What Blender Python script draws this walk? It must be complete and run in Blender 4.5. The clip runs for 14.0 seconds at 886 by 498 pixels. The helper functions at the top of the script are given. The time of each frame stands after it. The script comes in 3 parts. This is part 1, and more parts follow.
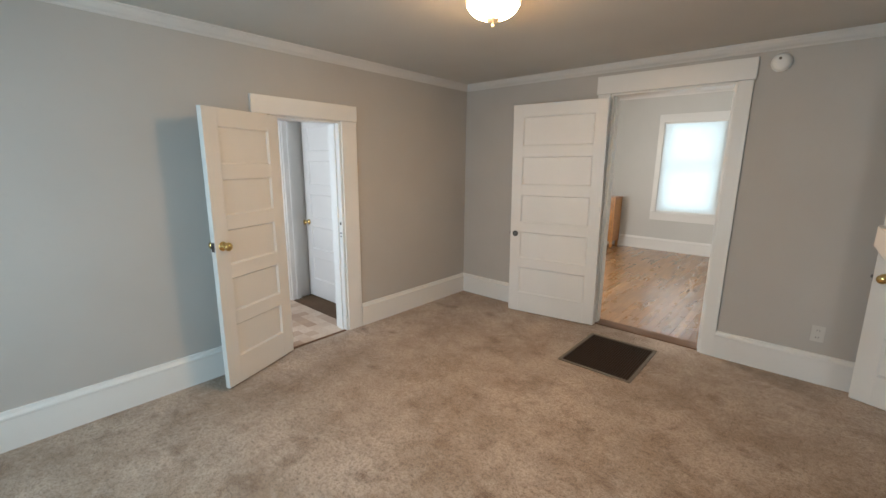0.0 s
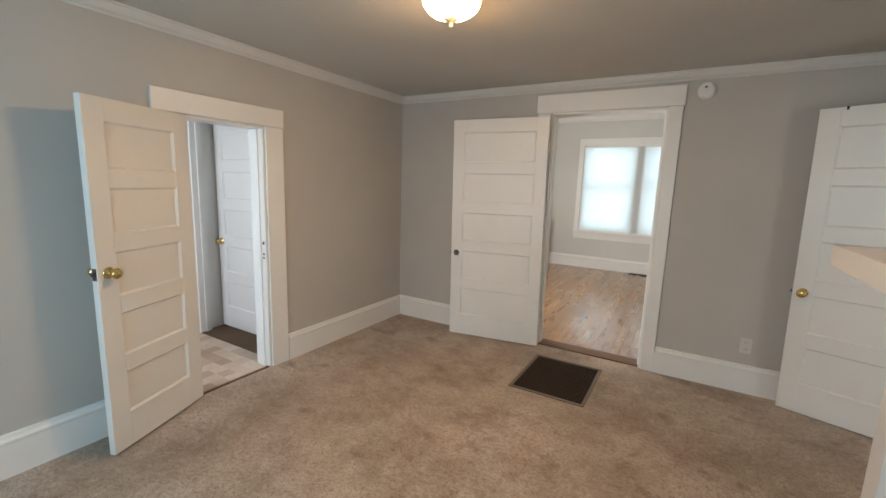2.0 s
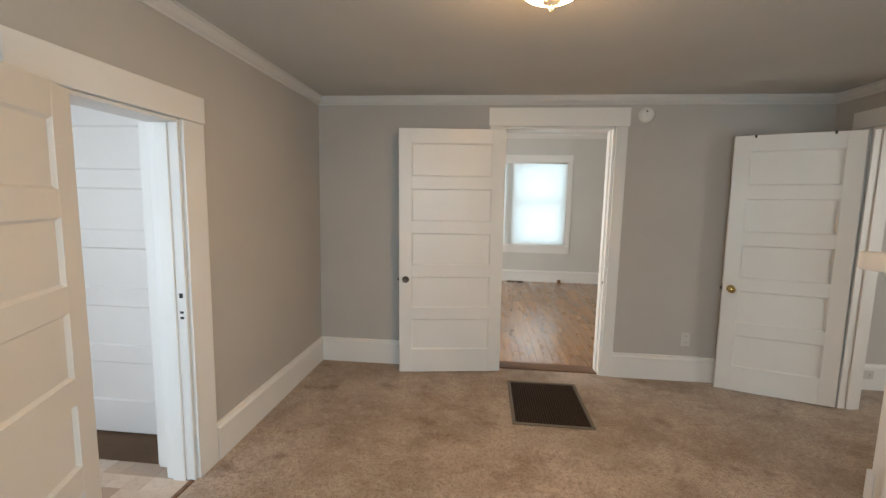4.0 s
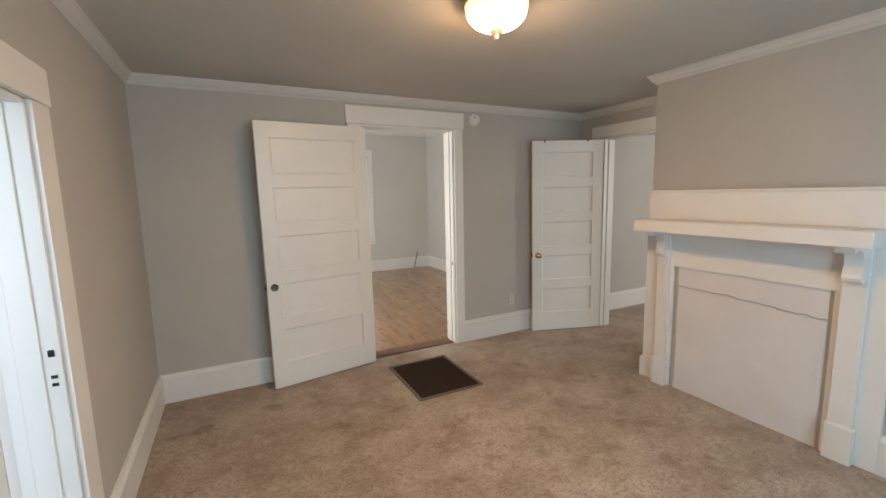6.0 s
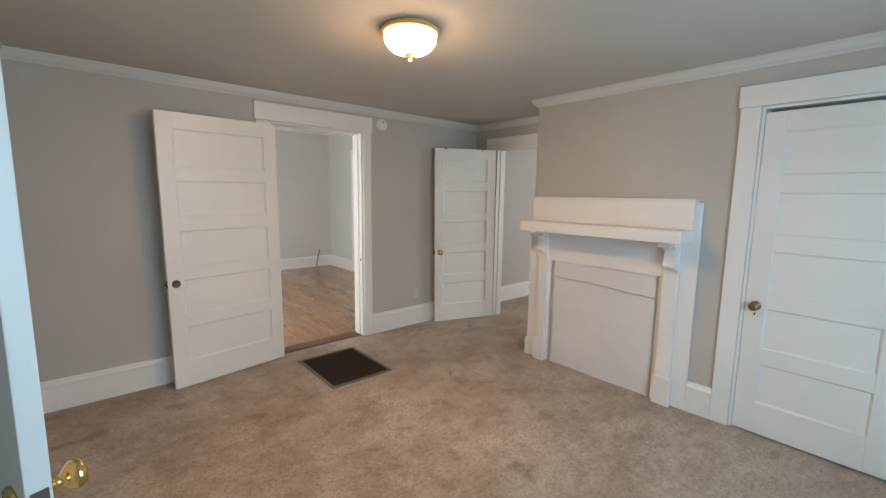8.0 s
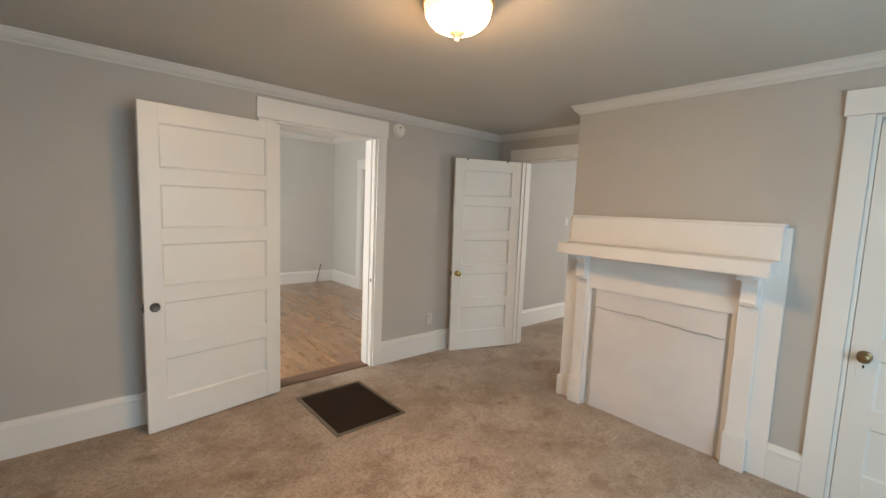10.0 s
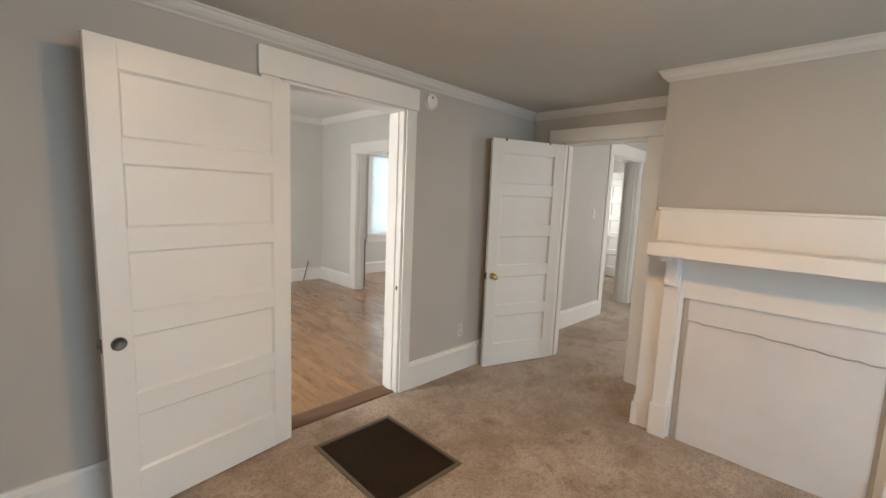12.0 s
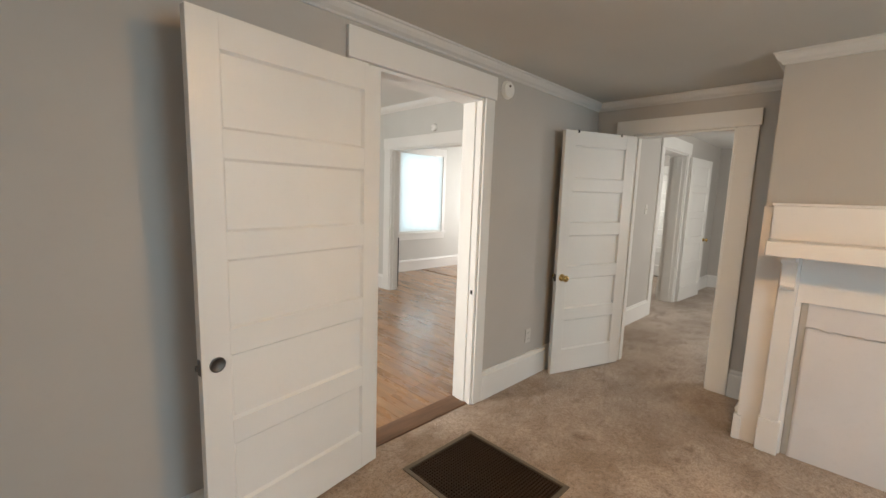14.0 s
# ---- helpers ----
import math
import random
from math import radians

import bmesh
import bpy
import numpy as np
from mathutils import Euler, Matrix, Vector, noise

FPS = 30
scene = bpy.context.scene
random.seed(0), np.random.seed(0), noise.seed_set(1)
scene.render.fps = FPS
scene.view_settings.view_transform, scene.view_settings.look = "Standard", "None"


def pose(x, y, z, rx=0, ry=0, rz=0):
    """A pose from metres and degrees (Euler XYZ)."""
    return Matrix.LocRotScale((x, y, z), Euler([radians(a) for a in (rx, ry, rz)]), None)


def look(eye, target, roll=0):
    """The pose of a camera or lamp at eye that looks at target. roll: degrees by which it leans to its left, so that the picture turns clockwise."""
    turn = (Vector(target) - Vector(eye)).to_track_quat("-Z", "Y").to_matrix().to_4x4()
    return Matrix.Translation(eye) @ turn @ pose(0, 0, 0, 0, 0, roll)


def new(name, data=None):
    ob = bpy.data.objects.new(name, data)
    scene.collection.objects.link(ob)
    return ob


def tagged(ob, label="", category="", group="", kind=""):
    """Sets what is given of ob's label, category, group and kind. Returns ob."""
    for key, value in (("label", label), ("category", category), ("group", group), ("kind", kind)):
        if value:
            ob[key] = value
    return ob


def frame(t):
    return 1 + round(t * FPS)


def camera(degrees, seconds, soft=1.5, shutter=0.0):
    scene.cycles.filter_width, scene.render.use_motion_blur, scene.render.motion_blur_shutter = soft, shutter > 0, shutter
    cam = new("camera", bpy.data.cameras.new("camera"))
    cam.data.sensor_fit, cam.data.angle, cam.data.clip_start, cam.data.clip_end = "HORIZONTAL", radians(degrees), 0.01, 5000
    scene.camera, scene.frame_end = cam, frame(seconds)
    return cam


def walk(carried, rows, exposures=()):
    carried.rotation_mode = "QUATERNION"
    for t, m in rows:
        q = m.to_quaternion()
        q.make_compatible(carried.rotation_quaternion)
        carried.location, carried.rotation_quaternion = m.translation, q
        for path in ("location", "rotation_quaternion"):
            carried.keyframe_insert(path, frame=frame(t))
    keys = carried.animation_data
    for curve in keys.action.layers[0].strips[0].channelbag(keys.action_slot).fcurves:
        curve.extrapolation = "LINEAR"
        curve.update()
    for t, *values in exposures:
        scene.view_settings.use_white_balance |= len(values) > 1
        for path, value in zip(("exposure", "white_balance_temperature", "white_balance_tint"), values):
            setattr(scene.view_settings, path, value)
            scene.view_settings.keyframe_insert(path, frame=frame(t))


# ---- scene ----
cam = camera(94.1, 14.0)
PATH = [
    (0, (-0.001, 0.074, 1.51), (-1.296, 1.542, 1.101), 0.5),
    (0.5, (0.0, 0.067, 1.522), (-1.277, 1.55, 1.112), 0.6),
    (1, (-0.031, 0.065, 1.513), (-1.286, 1.575, 1.132), 0.6),
    (1.5, (-0.133, 0.1, 1.491), (-1.249, 1.724, 1.146), 1.3),
    (2, (-0.297, 0.188, 1.477), (-1.298, 1.891, 1.161), 1.9),
    (2.5, (-0.556, 0.249, 1.492), (-1.358, 2.062, 1.226), 3.6),
    (3, (-0.888, 0.235, 1.475), (-1.438, 2.145, 1.253), 3.9),
    (3.2, (-1.028, 0.24, 1.485), (-1.481, 2.174, 1.257), 3.6),
    (5.3, (-2.137, 0.35, 1.46), (-1.878, 2.319, 1.225), -0.8),
    (5.5, (-2.206, 0.349, 1.474), (-1.807, 2.299, 1.273), -0.5),
    (6, (-2.425, 0.315, 1.505), (-1.529, 2.083, 1.238), -1.2),
    (6.5, (-2.481, 0.208, 1.5), (-1.353, 1.839, 1.242), 0.9),
    (7, (-2.58, 0.162, 1.521), (-1.385, 1.746, 1.275), 1.0),
    (7.5, (-2.625, 0.127, 1.516), (-1.379, 1.669, 1.251), 0.7),
    (8, (-2.653, 0.113, 1.504), (-1.353, 1.61, 1.24), 0.8),
    (10.5, (-2.451, 0.822, 1.499), (-1.159, 2.339, 1.332), 2.7),
    (11, (-2.409, 1.033, 1.504), (-1.149, 2.58, 1.365), 3.3),
    (11.5, (-2.354, 1.266, 1.489), (-1.168, 2.868, 1.322), 3.8),
    (12, (-2.419, 1.515, 1.482), (-1.01, 2.915, 1.244), 2.5),
    (12.5, (-2.482, 1.722, 1.476), (-0.896, 2.922, 1.262), 1.2),
    (13, (-2.503, 1.901, 1.488), (-0.889, 3.065, 1.29), 0.7),
    (13.5, (-2.583, 2.008, 1.486), (-0.907, 3.079, 1.277), 0.7),
    (14, (-2.628, 2.041, 1.467), (-1.23, 3.448, 1.212), 2.0),
]
walk(cam, [(t, look(eye, target, roll)) for t, eye, target, roll in PATH],
     [(0, -0.05, 6400, 10), (3.0, -0.12, 6480, 10), (5.5, -0.02, 6500, 10), (6.5, 0.0, 6250, 10), (7.5, 0.0, 6070, 10), (8.2, 0.0, 6080, 10), (10.4, 0.14, 6570, 10), (11.0, 0.17, 6590, 10), (12.0, 0.12, 6380, 10), (13.0, 0.0, 6320, 10), (14.0, 0.12, 6550, 10)])

# ---- world and daylight ----
world = bpy.data.worlds.new("sky")
scene.world = world
world.use_nodes = True
wn = world.node_tree
sky = wn.nodes.new("ShaderNodeTexSky")
sky.sky_type, sky.sun_disc = "NISHITA", False
sky.sun_elevation, sky.sun_rotation = radians(48), radians(200)
wn.links.new(sky.outputs[0], wn.nodes["Background"].inputs[0])
wn.nodes["Background"].inputs[1].default_value = 0.12

scene.view_settings.exposure = 0.0
DAY = (0.57, 0.84, 1.0)


def window_light(name, eye, target, w, h, watts, colour=DAY):
    data = bpy.data.lights.new(name, "AREA")
    data.shape, data.size, data.size_y, data.energy, data.color = "RECTANGLE", w, h, watts, colour
    ob = new(name, data)
    ob.matrix_world = look(eye, target)
    return ob


# main room's own south window, behind the walker
window_light("daylight_south_window", (-1.35, -0.86, 1.35), (-1.35, 2.2, 0.55), 1.5, 1.4, 41)
# kitchen, hall and front rooms; seen windows, and added fill from unseen openings
# added fill to whiten the kitchen; its window is assumed, never in view
window_light("added_kitchen_light", (-3.82, -0.02, 1.5), (-3.82, 3, 1.1), 1.05, 1.2, 37, (0.82, 0.90, 1.0))
# added to brighten the hall, no source known there
window_light("added_hall_light", (3.2, 1.06, 1.4), (3.2, 4, 1.2), 1.5, 1.4, 44, (1.0, 0.98, 0.92))
# made-up source that lifts the dark lobby and its door
window_light("added_lobby_light", (5.65, 5.78, 1.5), (5.3, 4, 1.0), 0.8, 1.2, 26, (1.0, 0.98, 0.92))
window_light("daylight_living_left", (-1.55, 8.36, 1.43), (-1.55, 4, 1.2), 0.9, 1.6, 17, (0.76, 0.93, 1.0))
window_light("daylight_living_right", (-0.5, 8.36, 1.43), (-0.5, 4, 1.2), 0.9, 1.6, 17, (0.76, 0.93, 1.0))
window_light("daylight_front", (2.8, 8.36, 1.46), (2.8, 4, 1.2), 1.1, 1.6, 14, (0.74, 0.93, 1.0))
# added side fill for the living room, from an unseen, supposed west window
window_light("added_living_west_light", (-3.37, 4.95, 1.45), (0, 5.4, 1.2), 1.2, 1.5, 84, (1.0, 0.97, 0.91))
# extra front room fill; no east window is known
window_light("added_front_east_light", (4.87, 6.9, 1.45), (2, 6.9, 1.2), 1.4, 1.5, 60, (1.0, 0.98, 0.95))


# ---- materials ----
def mat(name):
    m = bpy.data.materials.new(name)
    m.use_nodes = True
    nt = m.node_tree
    return m, nt, nt.nodes["Principled BSDF"]


def noise_tex(nt, scale, detail=4.0, rough=0.55, vec=None):
    n = nt.nodes.new("ShaderNodeTexNoise")
    n.inputs["Scale"].default_value, n.inputs["Detail"].default_value, n.inputs["Roughness"].default_value = scale, detail, rough
    if vec:
        nt.links.new(vec, n.inputs["Vector"])
    return n.outputs["Fac"]


def coords(nt, scale=(1, 1, 1)):
    tc = nt.nodes.new("ShaderNodeTexCoord")
    mp = nt.nodes.new("ShaderNodeMapping")
    mp.inputs["Scale"].default_value = scale
    nt.links.new(tc.outputs["Object"], mp.inputs["Vector"])
    return mp.outputs["Vector"]


def ramp(nt, fac, stops):
    r = nt.nodes.new("ShaderNodeValToRGB")
    el = r.color_ramp.elements
    while len(el) < len(stops):
        el.new(0.5)
    for e, (p, c) in zip(el, stops):
        e.position, e.color = p, (*c, 1)
    nt.links.new(fac, r.inputs["Fac"])
    return r.outputs["Color"]


def mix(nt, a, b, fac, mode="MIX"):
    n = nt.nodes.new("ShaderNodeMix")
    n.data_type, n.blend_type = "RGBA", mode
    for sock, v in ((n.inputs[0], fac), (n.inputs[6], a), (n.inputs[7], b)):
        if hasattr(v, "is_linked"):
            nt.links.new(v, sock)
        elif isinstance(v, tuple):
            sock.default_value = (*v, 1)
        else:
            sock.default_value = v
    return n.outputs[2]


def bump(nt, b, height, strength, dist=0.002):
    n = nt.nodes.new("ShaderNodeBump")
    n.inputs["Strength"].default_value, n.inputs["Distance"].default_value = strength, dist
    nt.links.new(height, n.inputs["Height"])
    nt.links.new(n.outputs["Normal"], b.inputs["Normal"])


def paint(name, c, rough=0.5, grain=140.0, strength=0.12, wear=0.06, spec=0.5):
    """Painted plaster or wood: broad tone shifts, roller or brush grain."""
    m, nt, b = mat(name)
    v = coords(nt)
    broad = noise_tex(nt, 1.7, 3, 0.5, v)
    fine = noise_tex(nt, 26, 4, 0.6, v)
    lo = tuple(x * (1 - wear) for x in c)
    hi = tuple(min(1, x * (1 + wear)) for x in c)
    base = ramp(nt, broad, [(0.3, lo), (0.7, hi)])
    base = mix(nt, base, tuple(x * (1 - 1.3 * wear) for x in c), ramp(nt, fine, [(0.55, (0, 0, 0)), (0.8, (0.5, 0.5, 0.5))]))
    nt.links.new(base, b.inputs["Base Color"])
    b.inputs["Roughness"].default_value = rough
    b.inputs["Specular IOR Level"].default_value = spec
    bump(nt, b, noise_tex(nt, grain, 3, 0.6, v), strength)
    return m


def metal(name, c, rough=0.25, metallic=1.0):
    m, nt, b = mat(name)
    nt.links.new(ramp(nt, noise_tex(nt, 60, 3), [(0.3, tuple(x * 0.8 for x in c)), (0.7, c)]), b.inputs["Base Color"])
    b.inputs["Metallic"].default_value, b.inputs["Roughness"].default_value = metallic, rough
    return m


M_WALL = paint("greige_wall_paint", (0.487, 0.463, 0.432), 0.62, 170, 0.16, 0.035, 0.35)
M_WALL_L = paint("pale_living_wall_paint", (0.60, 0.595, 0.565), 0.6, 170, 0.16, 0.03, 0.35)
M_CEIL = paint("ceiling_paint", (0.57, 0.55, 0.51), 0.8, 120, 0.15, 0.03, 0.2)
M_CEIL_W = paint("white_ceiling_paint", (0.78, 0.78, 0.76), 0.8, 120, 0.15, 0.03, 0.2)
M_TRIM = paint("white_trim_paint", (0.77, 0.76, 0.735), 0.38, 60, 0.14, 0.03)
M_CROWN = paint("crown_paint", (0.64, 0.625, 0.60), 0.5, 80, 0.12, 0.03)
M_DOOR = paint("white_door_paint", (0.75, 0.738, 0.71), 0.36, 70, 0.16, 0.035)
M_MANTEL = paint("mantel_white_paint", (0.80, 0.775, 0.755), 0.4, 50, 0.2, 0.035)
M_INFILL = paint("painted_plaster_infill", (0.73, 0.70, 0.70), 0.6, 16, 1.0, 0.06)
# brass rim in a lighter, duller gold, the bowl's glow put into its colour
M_PAN = metal("lit_gilt_rim", (0.85, 0.56, 0.22), 0.4, 0.35)
M_IVORY = paint("painted_plastic", (0.60, 0.58, 0.54), 0.4, 90, 0.05, 0.02)
# pale peach base colour carries the bowl's glow on the finial
M_FINIAL = paint("peach_lit_finial", (0.85, 0.66, 0.44), 0.35, 90, 0.05, 0.02)
M_PLASTIC = paint("white_plastic", (0.8, 0.78, 0.74), 0.35, 90, 0.03, 0.02)
M_BRASS = metal("polished_brass", (0.80, 0.58, 0.24), 0.16)
M_OLDBRASS = metal("aged_brass", (0.30, 0.22, 0.12), 0.35)
M_STEEL = metal("dull_steel", (0.16, 0.15, 0.14), 0.45)
M_IRON = paint("dark_brown_enamel", (0.045, 0.027, 0.016), 0.6, 80, 0.1, 0.1, 0.2)
M_RIM = metal("tan_metal_rim", (0.19, 0.155, 0.115), 0.5, 0.5)
M_DARK = paint("dark_gap", (0.02, 0.018, 0.016), 0.9, 40, 0.1)
M_BLACK = paint("black_cable_rubber", (0.03, 0.03, 0.03), 0.6, 40, 0.1)


def carpet_material():
    m, nt, b = mat("tan_cut_pile_carpet")
    v = coords(nt)
    broad = noise_tex(nt, 1.5, 4, 0.55, v)
    blot = noise_tex(nt, 3.4, 9, 0.72, v)
    tuft = noise_tex(nt, 95, 3, 0.7, v)
    fibre = noise_tex(nt, 320, 2, 0.7, v)
    speck = noise_tex(nt, 42, 4, 0.75, v)
    stain = noise_tex(nt, 4.6, 3, 0.5, coords(nt, (1, 1.3, 1)))
    tread = noise_tex(nt, 13, 3, 0.6, v)
    base = ramp(nt, broad, [(0.34, (0.315, 0.23, 0.16)), (0.66, (0.54, 0.44, 0.355))])
    base = mix(nt, base, (0.21, 0.135, 0.08), ramp(nt, blot, [(0.46, (0, 0, 0)), (0.66, (0.72, 0.72, 0.72))]))
    base = mix(nt, base, (0.15, 0.088, 0.048), ramp(nt, stain, [(0.58, (0, 0, 0)), (0.72, (0.7, 0.7, 0.7))]))
    base = mix(nt, base, (0.58, 0.485, 0.40), ramp(nt, tread, [(0.52, (0, 0, 0)), (0.72, (0.45, 0.45, 0.45))]))
    base = mix(nt, base, (0.13, 0.082, 0.05), ramp(nt, speck, [(0.48, (0, 0, 0)), (0.64, (0.6, 0.6, 0.6))]))
    base = mix(nt, base, (0.11, 0.07, 0.045), ramp(nt, tuft, [(0.50, (0, 0, 0)), (0.66, (0.7, 0.7, 0.7))]))
    base = mix(nt, base, (0.68, 0.58, 0.49), ramp(nt, fibre, [(0.50, (0, 0, 0)), (0.70, (0.65, 0.65, 0.65))]))
    nt.links.new(base, b.inputs["Base Color"])
    b.inputs["Roughness"].default_value = 0.95
    b.inputs["Specular IOR Level"].default_value = 0.1
    b.inputs["Sheen Weight"].default_value = 0.25
    b.inputs["Sheen Roughness"].default_value = 0.5
    h = mix(nt, tuft, fibre, 0.4)
    bump(nt, b, h, 0.9, 0.006)
    return m


def wood_material(name, dark, light, rough=0.3, stretch=(14, 1.2, 14), coat=0.35):
    m, nt, b = mat(name)
    info = nt.nodes.new("ShaderNodeObjectInfo")
    v = coords(nt, stretch)
    add = nt.nodes.new("ShaderNodeVectorMath")
    add.operation = "ADD"
    sc = nt.nodes.new("ShaderNodeVectorMath")
    sc.operation = "SCALE"
    sc.inputs[0].default_value = (37, 53, 11)
    nt.links.new(info.outputs["Random"], sc.inputs["Scale"])
    nt.links.new(v, add.inputs[0])
    nt.links.new(sc.outputs[0], add.inputs[1])
    grain = noise_tex(nt, 2.4, 6, 0.65, add.outputs[0])
    base = ramp(nt, grain, [(0.28, dark), (0.72, light)])
    tone = ramp(nt, info.outputs["Random"], [(0.0, (0.78, 0.74, 0.70)), (0.5, (0.95, 0.93, 0.91)), (1.0, (1.1, 1.1, 1.1))])
    base = mix(nt, base, tone, 1.0, "MULTIPLY")
    nt.links.new(base, b.inputs["Base Color"])
    b.inputs["Roughness"].default_value = rough
    b.inputs["Coat Weight"].default_value = coat
    b.inputs["Coat Roughness"].default_value = 0.22
    bump(nt, b, grain, 0.04, 0.001)
    return m




def worn_oak():
    """Old strip oak: plank tones apart, finish worn pale in long patches, dark where it is not."""
    m, nt, b = mat("worn_oak_strip")
    info = nt.nodes.new("ShaderNodeObjectInfo")
    tc = nt.nodes.new("ShaderNodeTexCoord")
    shift = nt.nodes.new("ShaderNodeVectorMath")
    shift.operation = "MULTIPLY_ADD"
    nt.links.new(info.outputs["Random"], shift.inputs[0])
    shift.inputs[1].default_value = (3.7, 5.3, 1.1)
    nt.links.new(tc.outputs["Object"], shift.inputs[2])

    def stretched(v, sc):
        mp = nt.nodes.new("ShaderNodeMapping")
        mp.inputs["Scale"].default_value = sc
        nt.links.new(v, mp.inputs["Vector"])
        return mp.outputs["Vector"]

    geo = nt.nodes.new("ShaderNodeNewGeometry")
    grain = noise_tex(nt, 2.6, 6, 0.65, stretched(shift.outputs[0], (16, 1.1, 16)))
    patch = noise_tex(nt, 1.0, 5, 0.6, stretched(shift.outputs[0], (5, 1.6, 5)))
    broad = noise_tex(nt, 0.8, 4, 0.6, stretched(geo.outputs["Position"], (1.6, 0.9, 1)))
    base = ramp(nt, grain, [(0.28, (0.17, 0.080, 0.032)), (0.72, (0.41, 0.225, 0.098))])
    tone = ramp(nt, info.outputs["Random"], [(0.0, (0.80, 0.76, 0.72)), (0.5, (0.97, 0.95, 0.93)), (1.0, (1.17, 1.15, 1.10))])
    base = mix(nt, base, tone, 1.0, "MULTIPLY")
    base = mix(nt, base, (0.44, 0.29, 0.16), ramp(nt, patch, [(0.50, (0, 0, 0)), (0.74, (0.5, 0.5, 0.5))]))
    base = mix(nt, base, (0.10, 0.055, 0.028), ramp(nt, broad, [(0.54, (0, 0, 0)), (0.74, (0.45, 0.45, 0.45))]))
    nt.links.new(base, b.inputs["Base Color"])
    nt.links.new(ramp(nt, patch, [(0.3, (0.20, 0.20, 0.20)), (0.75, (0.42, 0.42, 0.42))]), b.inputs["Roughness"])
    b.inputs["Coat Weight"].default_value = 0.55
    b.inputs["Coat Roughness"].default_value = 0.2
    bump(nt, b, grain, 0.06, 0.001)
    return m


M_CARPET = carpet_material()
M_MAT = paint("brown_mat_pile", (0.13, 0.085, 0.055), 0.95, 220, 0.9, 0.25, 0.1)
M_OAK = worn_oak()
M_THRESH = wood_material("dark_oak_threshold", (0.10, 0.055, 0.028), (0.23, 0.125, 0.068), 0.62, (1.5, 14, 14), 0.0)
M_PINE = wood_material("orange_pine", (0.45, 0.19, 0.05), (0.68, 0.34, 0.11), 0.35, (2, 10, 10))


def tile_material():
    m, nt, b = mat("vinyl_tile_tan")
    info = nt.nodes.new("ShaderNodeObjectInfo")
    base = ramp(nt, info.outputs["Random"], [(0.0, (0.34, 0.23, 0.16)), (0.35, (0.48, 0.38, 0.29)), (0.7, (0.58, 0.49, 0.40)), (1.0, (0.42, 0.30, 0.21))])
    base = mix(nt, base, (0.3, 0.2, 0.14), ramp(nt, noise_tex(nt, 30, 5, 0.7, coords(nt)), [(0.5, (0, 0, 0)), (0.75, (0.5, 0.5, 0.5))]))
    nt.links.new(base, b.inputs["Base Color"])
    b.inputs["Roughness"].default_value = 0.35
    return m


M_TILE = tile_material()


def glass_material():
    m, nt, b = mat("window_glass")
    b.inputs["Base Color"].default_value = (0.95, 0.98, 0.98, 1)
    b.inputs["Roughness"].default_value = 0.02
    b.inputs["Transmission Weight"].default_value = 1.0
    return m


def shade_material():
    """Thin white roller-shade cloth that lets daylight through."""
    m, nt, b = mat("translucent_shade_cloth")
    out = nt.nodes["Material Output"]
    tr = nt.nodes.new("ShaderNodeBsdfTranslucent")
    df = nt.nodes.new("ShaderNodeBsdfDiffuse")
    mx = nt.nodes.new("ShaderNodeMixShader")
    weave = ramp(nt, noise_tex(nt, 90, 3, 0.6, coords(nt, (1, 1, 3))), [(0.3, (0.82, 0.86, 0.87)), (0.7, (0.90, 0.92, 0.92))])
    nt.links.new(weave, tr.inputs[0])
    nt.links.new(weave, df.inputs[0])
    mx.inputs[0].default_value = 0.6
    nt.links.new(df.outputs[0], mx.inputs[1])
    nt.links.new(tr.outputs[0], mx.inputs[2])
    nt.links.new(mx.outputs[0], out.inputs[0])
    return m


def bowl_material(name, strength):
    """Lit alabaster glass, the room's lamp; the bulbs sit low, so it is dimmer towards the rim."""
    m, nt, b = mat(name)
    b.inputs["Base Color"].default_value = (0.9, 0.85, 0.75, 1)
    b.inputs["Emission Color"].default_value = (1.0, 0.60, 0.28, 1)
    b.inputs["Emission Strength"].default_value = strength
    b.inputs["Roughness"].default_value = 0.25
    return m


M_GLASS, M_SHADE = glass_material(), shade_material()
M_BOWL = bowl_material("lit_frosted_glass", 196.0)
M_BOWL_MID = bowl_material("lit_frosted_glass_shoulder", 70.0)
M_BOWL_RIM = bowl_material("lit_frosted_glass_rim", 2.2)


# ---- mesh helpers ----
def box(bm, x0, y0, z0, x1, y1, z1, bev=0.0):
    made = bmesh.ops.create_cube(bm, size=1)["verts"]
    bmesh.ops.scale(bm, vec=(x1 - x0, y1 - y0, z1 - z0), verts=made)
    bmesh.ops.translate(bm, vec=((x0 + x1) / 2, (y0 + y1) / 2, (z0 + z1) / 2), verts=made)
    if bev > 0:
        edges = list({e for v in made for e in v.link_edges})
        bmesh.ops.bevel(bm, geom=edges, offset=bev, segments=2, affect="EDGES", profile=0.6)
    return bm


def boxes(*rows, bev=0.0):
    bm = bmesh.new()
    for r in rows:
        box(bm, *r, bev)
    return bm


